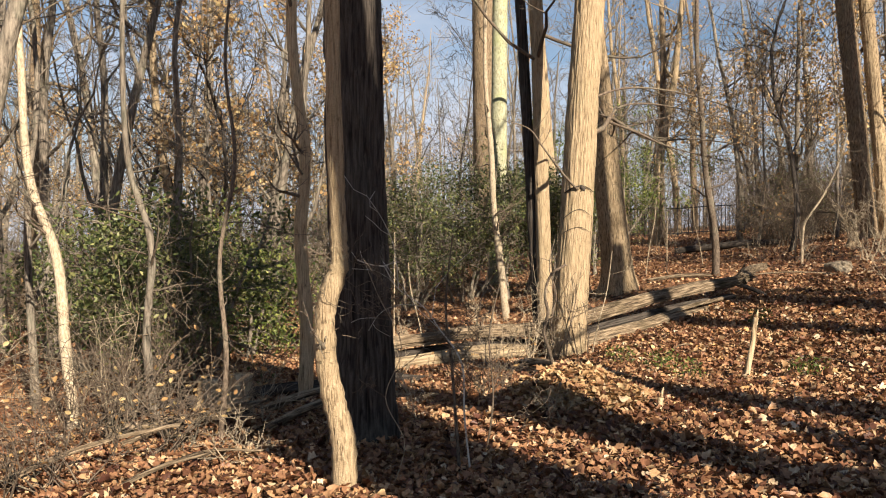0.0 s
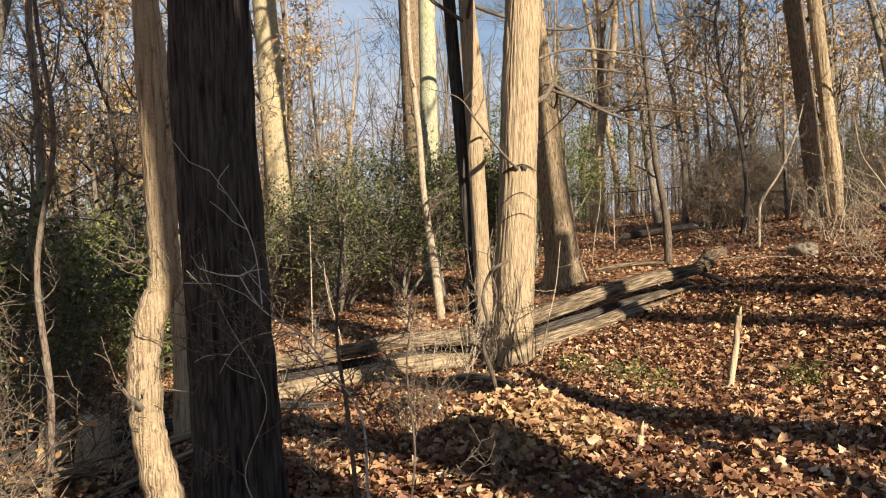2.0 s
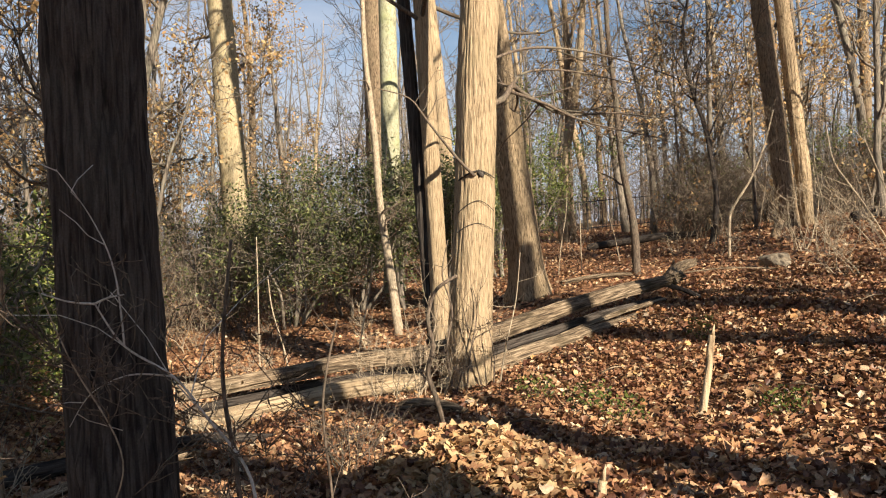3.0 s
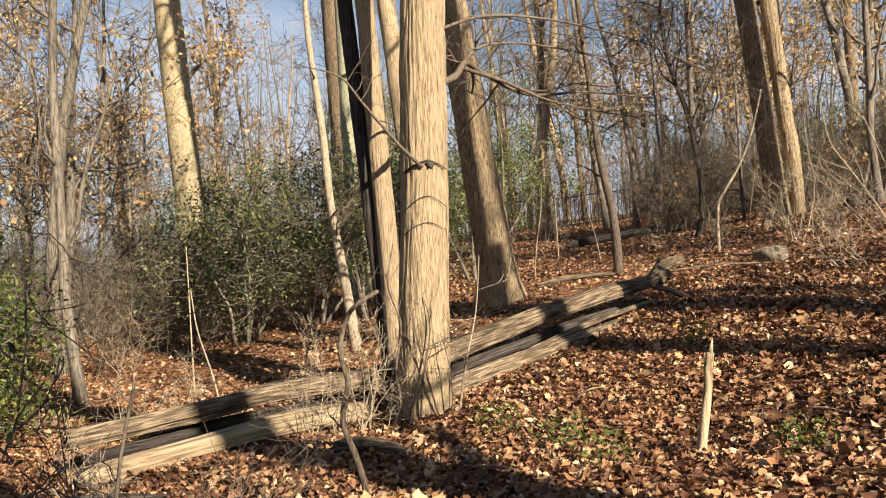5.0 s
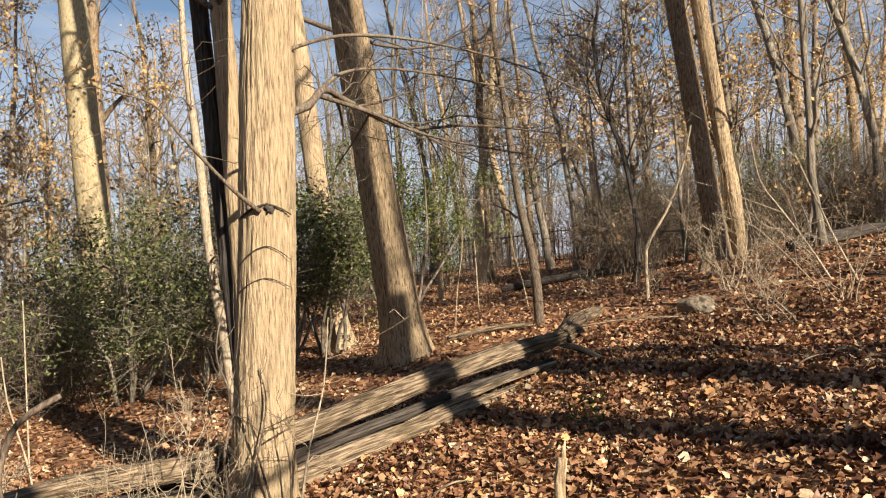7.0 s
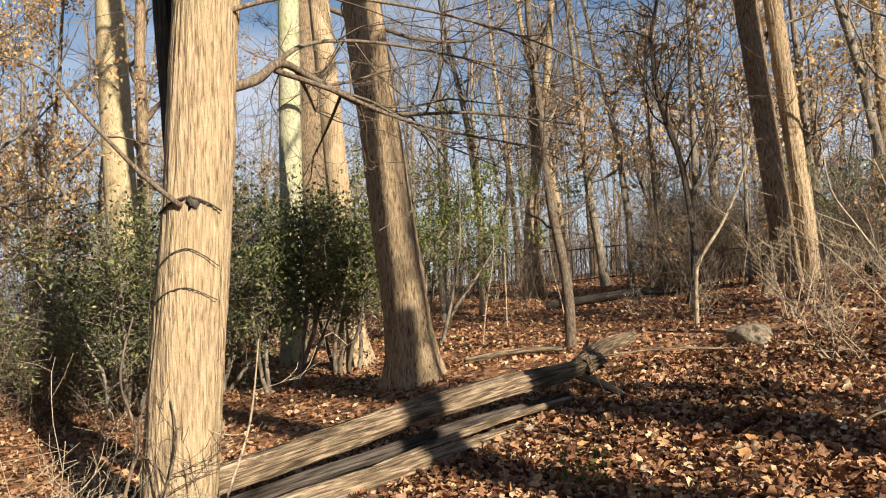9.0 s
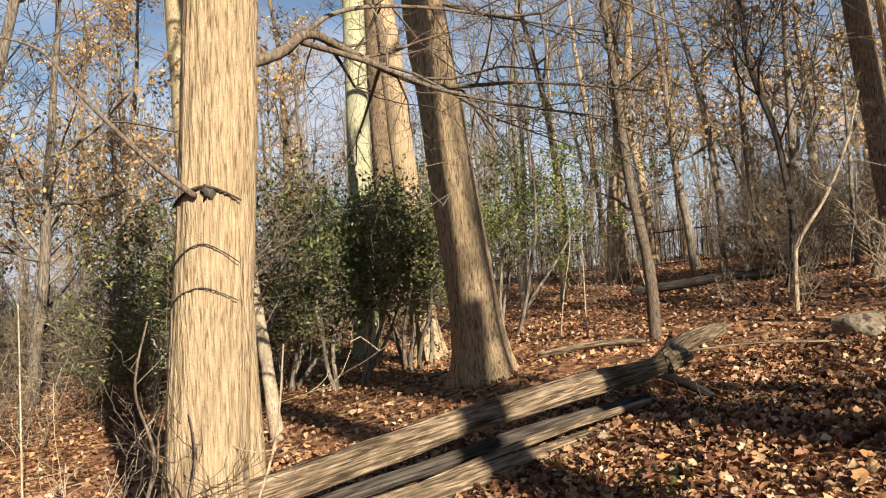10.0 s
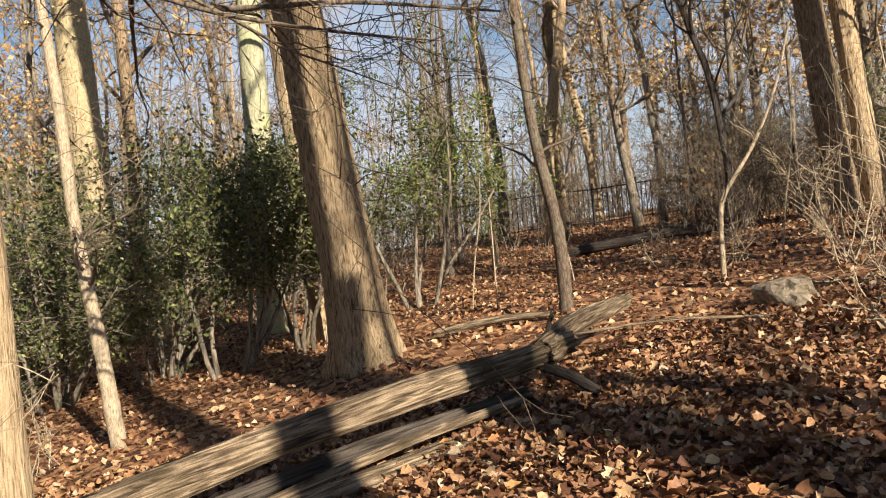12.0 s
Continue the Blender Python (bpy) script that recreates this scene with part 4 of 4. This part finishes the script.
# ---- rock ----
def rock(x, y, size, seed, label):
    bm = bmesh.new()
    bmesh.ops.create_icosphere(bm, subdivisions=4, radius=1)
    for v in bm.verts:
        p = v.co.copy()
        k = 1 + 0.35 * noise.noise(p * 1.3 + Vector((seed, 0, 0))) + 0.1 * noise.noise(p * 4 + Vector((seed, 0, 0)))
        v.co = Vector((p.x * size[0], p.y * size[1], p.z * size[2])) * k
    me = bpy.data.meshes.new("rock")
    bm.to_mesh(me)
    bm.free()
    me.materials.append(STONE)
    ob = new("rock", me)
    ob.matrix_world = pose(x, y, gz(x, y) + size[2] * 0.25, 0, 0, seed * 40)
    tagged(ob, label, "rock")


rock(7.5, 15.6, (0.36, 0.26, 0.2), 2, "grey weathered rock half sunk in leaves")


# ---- details round the near trees ----
def drawn_branch(parent, name, ctrl, radius, mat, seed, count=6, depth=1, rise=0.02, end=0.25, sides=8):
    """A branch that follows given bends, with side shoots of its own."""
    rng = random.Random(seed)
    ctrl = [Vector(c) for c in ctrl]
    pts = []
    for a, b, c, d in zip([ctrl[0]] + ctrl, ctrl, ctrl[1:], ctrl[2:] + [ctrl[-1]]):
        for i in range(6):
            u = i / 6
            pts.append(0.5 * ((2 * b) + (c - a) * u + (2 * a - 5 * b + 4 * c - d) * u * u + (3 * b - a - 3 * c + d) * u ** 3))
    pts.append(ctrl[-1])
    n = len(pts) - 1
    rad = [radius * (1 - (1 - end) * i / n) for i in range(n + 1)]
    tb = Tubes()
    tb.add(pts, rad, sides, wobble=0.06, rng=rng)
    ob = tb.make(name, mat, parent)
    if count:
        spray = Tubes()
        ramify(spray, rng, pts, rad, depth, count, 0.8, 0.45, rise)
        tagged(spray.make("twig_spray", mat, ob), kind="stuff")
    return ob


# the long low limb and the knot of the tan tree (in its own coordinates: base of trunk is the origin)
drawn_branch(C_TREE, "limb", [(0.2, 0.05, 3.22), (0.55, 0.2, 3.36), (0.72, 0.45, 3.56), (0.95, 0.75, 3.52), (1.5, 1.0, 3.3), (2.3, 1.3, 3.35), (3.2, 1.4, 3.25)], 0.045, TWIG, 301, 11, 2, -0.01, 0.15)
drawn_branch(C_TREE, "limb", [(0.68, 0.42, 3.5), (1.1, 0.4, 3.34), (1.6, 0.55, 3.15), (2.2, 0.5, 2.98), (2.8, 0.4, 2.85)], 0.024, TWIG, 302, 9, 2, -0.02, 0.15)
drawn_branch(C_TREE, "limb", [(0.6, 0.3, 3.4), (0.9, 0.6, 3.75), (1.5, 0.9, 3.85), (2.4, 1.0, 3.7), (3.3, 0.8, 3.45)], 0.022, TWIG, 303, 9, 2, -0.02, 0.15)
drawn_branch(C_TREE, "limb", [(0.3, -0.05, 3.75), (0.9, 0.1, 3.95), (1.7, 0.2, 3.9), (2.6, 0.1, 3.6), (3.4, 0.1, 3.2)], 0.02, TWIG, 305, 10, 2, -0.02, 0.15)
drawn_branch(C_TREE, "dead_branch", [(0.12, -0.2, 2.42), (-0.1, -0.34, 2.62), (-0.42, -0.5, 3.0), (-0.62, -0.55, 3.25), (-0.95, -0.6, 3.35)], 0.02, TWIG, 304, 5, 1, 0.05, 0.25)
for z, w, drop, sd in ((2.46, 0.16, 0.10, 1), (2.12, 0.17, 0.14, 2), (1.86, 0.19, 0.10, 3)):
    cx = 0.067 * z
    arc = [(cx + 0.256 * math.sin(a), 0.02 * z - 0.256 * math.cos(a), z + 0.02 - drop * abs(a) ** 1.3) for a in (-1.0, -0.6, -0.25, 0.1, 0.5, 0.9)]
    drawn_branch(C_TREE, "bark_scar", arc, 0.011 if sd == 1 else 0.006, BARK_DARK_SHADED, 310 + sd, 0, 0, 0, 0.5, 6)
kn = Tubes()
kn.add([(0.19, -0.185, 2.44), (0.2, -0.205, 2.44), (0.205, -0.222, 2.445)], [0.05, 0.035, 0.008], 14, wobble=0.45, rng=random.Random(9))
kn.make("knot", BARK_DARK_SHADED, C_TREE, "dark branch knot")


def vine(x, y, ctrl, r, seed, label, mat=TWIG, count=4, name="climbing_stem"):
    t = thing(name, (x, y, gz(x, y)), label, "stem", "thin stems round the tan tree")
    drawn_branch(t, "stem", ctrl, r, mat, seed, count, 1, 0.05, 0.35)


vine(1.62, 11.9, [(0, 0, -0.05), (-0.06, 0.05, 0.5), (0.02, 0.1, 0.95), (-0.08, 0.1, 1.35), (0.0, 0.12, 1.75)], 0.016, 321, "dark twisted stem climbing beside the trunk")
vine(1.75, 11.85, [(0, 0, -0.05), (0.05, 0, 0.4), (0.16, 0.05, 0.9), (0.12, 0.1, 1.2)], 0.012, 322, "thin dark stem leaning on the trunk")
vine(1.95, 11.85, [(0, 0, -0.05), (-0.12, 0, 0.5), (-0.2, 0.05, 0.95)], 0.011, 323, "thin dark stem crossing the trunk's foot")
vine(2.12, 11.85, [(0, 0, -0.05), (0.1, 0, 0.45), (0.25, 0.1, 0.95), (0.32, 0.1, 1.5)], 0.013, 324, "pale thin shoot beside the trunk", TWIG_PALE)
vine(2.05, 11.8, [(0, 0, -0.05), (0.02, 0, 0.4), (-0.05, 0.05, 0.8)], 0.009, 325, "thin dark shoot at the trunk's foot")
vine(1.6, 11.75, [(0, 0, -0.05), (0.12, 0, 0.35), (0.3, 0.0, 0.75)], 0.01, 326, "thin dark shoot crossing the trunk's foot")

sapling(1.19, 8.6, [(0, 0, 0), (-0.07, 0, 0.35), (-0.14, 0, 0.6), (-0.1, 0, 0.8), (-0.13, 0, 1.0), (-0.06, 0.02, 1.2), (0.1, 0.05, 1.3)], 0.02, TWIG, "dark crooked dead stem among the leaves", 331, 2, name="crooked_stem", taper=0.4, twig_len=0.2)
sapling(0.12, 5.9, [(0, 0, 0), (-0.03, 0, 0.4), (-0.06, 0, 0.8), (-0.1, 0, 1.2), (-0.05, 0, 1.7)], 0.014, TWIG, "thin red-brown sapling beside the path", 332, 9, twig_len=0.25)
sapling(-0.34, 5.6, [(0, 0, 0), (0.08, 0, 0.3), (-0.05, 0.03, 0.6), (0.06, 0, 0.95), (-0.1, 0, 1.3), (-0.2, 0, 1.55)], 0.0035, TWIG_PALE, "wispy pale seedling before the dark tree", 333, 9, twig_len=0.22, taper=0.3)
sapling(0.35, 6.6, [(0, 0, 0), (0.05, 0, 0.4), (0.02, 0, 0.9), (0.1, 0, 1.3)], 0.008, TWIG, "wispy brown seedling in the leaves", 334, 7, twig_len=0.25, taper=0.4)
sapling(-2.05, 7.6, [(0, 0, 0), (0.06, 0, 0.8), (0.0, 0, 1.7), (0.14, 0, 2.6), (0.05, 0, 3.6), (0.2, 0, 5)], 0.028, TWIG, "thin dark sapling in the hollow", 335, 14, twig_len=0.45)
sapling(-3.05, 8.8, [(0, 0, 0), (-0.1, 0, 0.9), (-0.05, 0, 1.9), (-0.3, 0, 2.8), (-0.36, 0, 4.2), (-0.3, 0, 6)], 0.05, BARK_GREY, "grey crooked sapling in the hollow", 336, 14, twig_len=0.45)
sapling(-4.0, 9.0, [(0, 0, 0), (-0.1, 0, 0.9), (-0.2, 0, 1.9), (-0.5, 0, 2.8), (-0.6, 0, 4.2), (-0.7, 0, 6)], 0.07, TWIG_PALE, "pale leaning sapling in the hollow", 337, 12, twig_len=0.5)
sapling(-1.55, 9.3, [(0, 0, 0), (0.02, 0, 0.9), (-0.05, 0, 1.9), (0.0, 0, 2.8), (-0.15, 0, 4.2), (-0.1, 0, 6)], 0.085, BARK_TAN, "slim pale tree behind the dark tree", 338, 8, twig_len=0.5, taper=0.4)
for k, (x, y, h) in enumerate(((8.6, 20.2, 1.6), (9.1, 19.4, 1.9), (10.2, 18.6, 2.2), (5.3, 19.6, 1.5), (5.0, 20.4, 1.9), (6.6, 21.0, 1.6), (9.8, 16.9, 1.4), (0.55, 14.4, 1.6), (-0.3, 13.5, 1.5), (-0.9, 15.2, 2.0))):
    dx = 0.25 * math.sin(k * 2.1)
    sapling(x, y, [(0, 0, 0), (dx * 0.4, 0, h * 0.35), (dx, 0, h * 0.7), (dx * 1.2, 0, h)], 0.012, TWIG_PALE, "thin pale bare shoot rising from the leaves", 340 + k, 5, name="pale_shoot", twig_len=0.2, taper=0.5)


def green_sprig(x, y, seed):
    rg = np.random.default_rng(seed)
    t = thing("green_sprig", (x, y, gz(x, y)), "small yellow-green plant among fallen leaves", "plant")
    n = 130
    a, r = rg.uniform(0, 6.28, n), 0.22 * np.sqrt(rg.uniform(0, 1, n))
    c = np.stack([r * np.cos(a), r * np.sin(a), rg.uniform(0.03, 0.26, n)], 1)
    tagged(leaf_mesh("leaves", c, rg.uniform(0.03, 0.06, n), rg.normal(size=(n, 3)) + [0, 0, 1.2], HOLLY_LIGHT, OVAL, 0.3, t, seed), kind="stuff")
    tb = Tubes()
    for i in range(9):
        tb.add([(0, 0, -0.02), tuple(c[i] * 0.6), tuple(c[i])], [0.004, 0.003, 0.002], 4, cap=False)
    tagged(tb.make("stem_tuft", TWIG, t), kind="stuff")


for k, (x, y) in enumerate(((2.6, 9.9), (2.75, 9.4), (3.95, 8.9), (2.3, 10.7), (4.6, 12.0))):
    green_sprig(x, y, 400 + k)


# ---- single leaves lying loose on top of the litter ----
def loose_leaves(n=300):
    rng, rg = random.Random(6), np.random.default_rng(6)
    bases = []
    for k, shape in enumerate((LOBES, BROAD, OVAL * np.array([1.4, 1.0]), LOBES * np.array([0.8, 1.1]), BROAD * np.array([1.1, 0.9]))):
        o = leaf_mesh("leaf", np.zeros((1, 3)), np.array([0.105]), np.array([[0.0, 0.0, 1.0]]), LOOSE, shape, 0.5, seed=50 + k)
        bases.append(o.data)
        bpy.data.objects.remove(o)
    floor = bpy.data.objects["ground"]
    for i in range(n):
        x, y = rng.uniform(1.5, 6.5), rng.uniform(7.0, 14.0)
        o = new("leaf", bases[i % len(bases)])
        o.parent = floor
        sc = rng.uniform(0.45, 1.0)
        o.matrix_world = pose(x, y, gz(x, y) + 0.055, rng.gauss(0, 22), rng.gauss(0, 22), rng.uniform(0, 360)) @ Matrix.Scale(sc, 4)


def loose_material():
    m, n, l, b = material("loose_leaf", 0.55)
    oi = n.new("ShaderNodeObjectInfo")
    r = ramp(n, [(0.0, (0.22, 0.10, 0.045)), (0.4, (0.42, 0.21, 0.09)), (0.75, (0.55, 0.33, 0.14)), (1.0, (0.64, 0.46, 0.24))])
    l.new(oi.outputs["Random"], r.inputs["Fac"])
    co, t = n.new("ShaderNodeTexCoord"), n.new("ShaderNodeTexNoise")
    t.inputs["Scale"].default_value = 40
    l.new(co.outputs["Object"], t.inputs["Vector"])
    mix = n.new("ShaderNodeMixRGB")
    mix.blend_type, mix.inputs["Fac"].default_value = "OVERLAY", 0.5
    l.new(r.outputs[0], mix.inputs["Color1"])
    l.new(t.outputs["Fac"], mix.inputs["Color2"])
    l.new(mix.outputs[0], b.inputs["Base Color"])
    return m


LOOSE = loose_material()
loose_leaves()


# ---- sticks and low tangle in the hollow ----
def stick_on_ground(x, y, dx, dy, r, seed, label, mat=DEADWOOD, rise=0.1):
    t = thing("fallen_stick", (0, 0, 0), label, "stick", "fallen sticks")
    split_log(t, "stick_shaft", (x, y, gz(x, y) + r), (x + dx, y + dy, gz(x + dx, y + dy) + r + rise), r, seed, mat, rows=24, sides=10, taper=0.5, bow=0.06)


for k, (x, y, dx, dy, r, rise) in enumerate(((-2.9, 7.4, 1.2, 0.7, 0.035, 0.25), (-2.2, 6.6, 0.8, -0.3, 0.02, 0.12), (-1.7, 7.8, 0.9, 0.9, 0.05, 0.1), (-3.4, 6.4, 1.3, 0.2, 0.035, 0.3), (-1.9, 8.7, 1.2, 0.1, 0.06, 0.2), (-2.4, 5.9, 0.7, 0.6, 0.025, 0.1),
                                             (5.0, 10.6, 0.5, 0.35, 0.012, 0.02), (4.2, 9.7, 0.3, -0.4, 0.01, 0.02), (6.4, 11.9, 0.6, 0.1, 0.014, 0.03), (3.0, 11.1, 0.45, 0.2, 0.012, 0.02), (1.7, 9.6, 0.5, -0.25, 0.015, 0.03))):
    stick_on_ground(x, y, dx, dy, r, 500 + k, "broken dead stick lying on fallen leaves", DEADWOOD, rise)
for k, (x, y, sc) in enumerate(((-2.3, 7.1, 0.9), (-1.6, 6.5, 0.7), (-2.9, 6.2, 0.8), (-1.9, 8.3, 0.9), (-3.3, 7.6, 1.0), (-0.2, 7.6, 0.6), (0.5, 8.3, 0.6), (0.9, 6.9, 0.5))):
    copy_thing(SHRUBS[5 if k % 2 else 1], pose(x, y, gz(x, y), 0, 0, 67 * k)).scale = (sc, sc, sc * 0.8)


# ---- the limb of the tree beside the path, and the straw-coloured mound ----
drawn_branch(PATH_TREE, "limb", [(0.0, 0.0, 0.9), (1.0, 0.5, 1.7), (2.1, 1.1, 2.95), (2.44, 1.29, 3.95), (3.1, 1.65, 4.9), (3.7, 1.98, 5.9)], 0.13, BARK_BROWN, 611, 4, 1, 0.05, 0.6)
litter("leaf_litter", 2600, 0.5, 2.1, 6.9, 8.6, (0.05, 0.11), BROAD, 41, 0.05, 0.5, 0.4, "pale straw-coloured leaves heaped on a low mound", keep=lambda x, y: (x - 1.28) ** 2 / 0.4 + (y - 7.65) ** 2 / 0.5 < 1.0).data.materials[0] = STRAW


# ---- old wood in the hollow ----
def cut_stump(x, y, r, height, seed, label):
    t = thing("cut_stump", (x, y, gz(x, y)), label, "stump")
    big_trunk(t, height, r, r * 0.92, PALEWOOD, (0.03, 0), 0.35, 28, 16, seed, 0.012, 6)


cut_stump(-2.2, 8.95, 0.12, 0.46, 81, "short pale stump in the shaded hollow")
cut_stump(-2.62, 9.2, 0.10, 0.36, 82, "low pale broken stump beside dead wood")
for k, (a, b, r, m) in enumerate((((-3.6, 8.9), (-1.3, 10.1), 0.10, BARK_DARK_SHADED), ((-3.2, 7.9), (-2.0, 8.5), 0.07, DEADWOOD), ((-3.4, 8.4), (-2.3, 7.6), 0.05, PALEWOOD), ((-1.5, 10.4), (-0.2, 10.0), 0.06, BARK_DARK_SHADED))):
    dead = thing("fallen_branch", (0, 0, 0), "rotting branch lying in the leafy hollow", "fallen branch")
    split_log(dead, "branch", (*a, gz(*a) + r * 1.1), (*b, gz(*b) + r * 1.1), r, 620 + k, m, rows=36, sides=16)


# ---- pale twigs before the dark tree ----
spray = thing("forked_twig", (0.2, 5.78, gz(0.2, 5.78)), "thin bleached forked twig reaching past the dark trunk", "twig")
g0 = gz(0.2, 5.78)
for ctrl, r, sd in (([(0.0, 0, -0.05), (-0.05, 0, 0.4), (-0.07, 0, 0.75 - g0), (-0.23, 0, 1.0 - g0), (-0.34, 0, 1.15 - g0), (-0.51, 0, 1.27 - g0), (-0.61, 0, 1.43 - g0)], 0.008, 631),
                    ([(-0.61, 0, 1.43 - g0), (-0.70, 0.01, 1.44 - g0), (-0.80, 0.03, 1.47 - g0)], 0.005, 632),
                    ([(-0.61, 0, 1.43 - g0), (-0.56, -0.01, 1.45 - g0), (-0.50, -0.02, 1.46 - g0)], 0.005, 633),
                    ([(-0.34, 0, 1.15 - g0), (-0.5, 0.02, 1.16 - g0), (-0.64, 0.03, 1.10 - g0), (-0.72, 0.02, 0.98 - g0)], 0.004, 634),
                    ([(-0.51, 0, 1.27 - g0), (-0.54, 0.01, 1.55 - g0), (-0.62, 0.02, 1.75 - g0), (-0.74, 0.03, 1.93 - g0)], 0.004, 635)):
    drawn_branch(spray, "twig", ctrl, r, BLEACHED, sd, 3, 0, 0.02, 0.4, 5)


# ---- canes and a mossy log on the rise ----
def cane(x, y, ctrl, r, seed):
    t = thing("pale_cane", (x, y, gz(x, y)), "long thin pale cane leaning out of the leaves", "cane", "leaning canes on the slope")
    drawn_branch(t, "stem", ctrl, r, TWIG_PALE, seed, 4, 0, 0.05, 0.35, 6)


cane(9.75, 15.9, [(0, 0, -0.05), (-0.3, 0.1, 0.55), (-0.62, 0.2, 1.1), (-0.85, 0.3, 1.55), (-0.9, 0.4, 2.2)], 0.016, 641)
cane(10.0, 15.7, [(0, 0, -0.05), (-0.25, 0.1, 0.6), (-0.5, 0.1, 1.2), (-0.72, 0.2, 1.9)], 0.02, 642)
cane(9.6, 16.1, [(0, 0, -0.05), (-0.35, 0.1, 0.4), (-0.75, 0.2, 0.85), (-1.0, 0.3, 1.05)], 0.012, 643)
mossy = thing("fallen_log", (0, 0, 0), "dark mossy fallen log lying before the far fence", "fallen log")
split_log(mossy, "trunk", (7.3, 26.0, gz(7.3, 26.0) + 0.1), (10.2, 25.0, gz(10.2, 25.0) + 0.1), 0.14, 17, mat=BARK_DARK_SHADED, rows=40, sides=18)
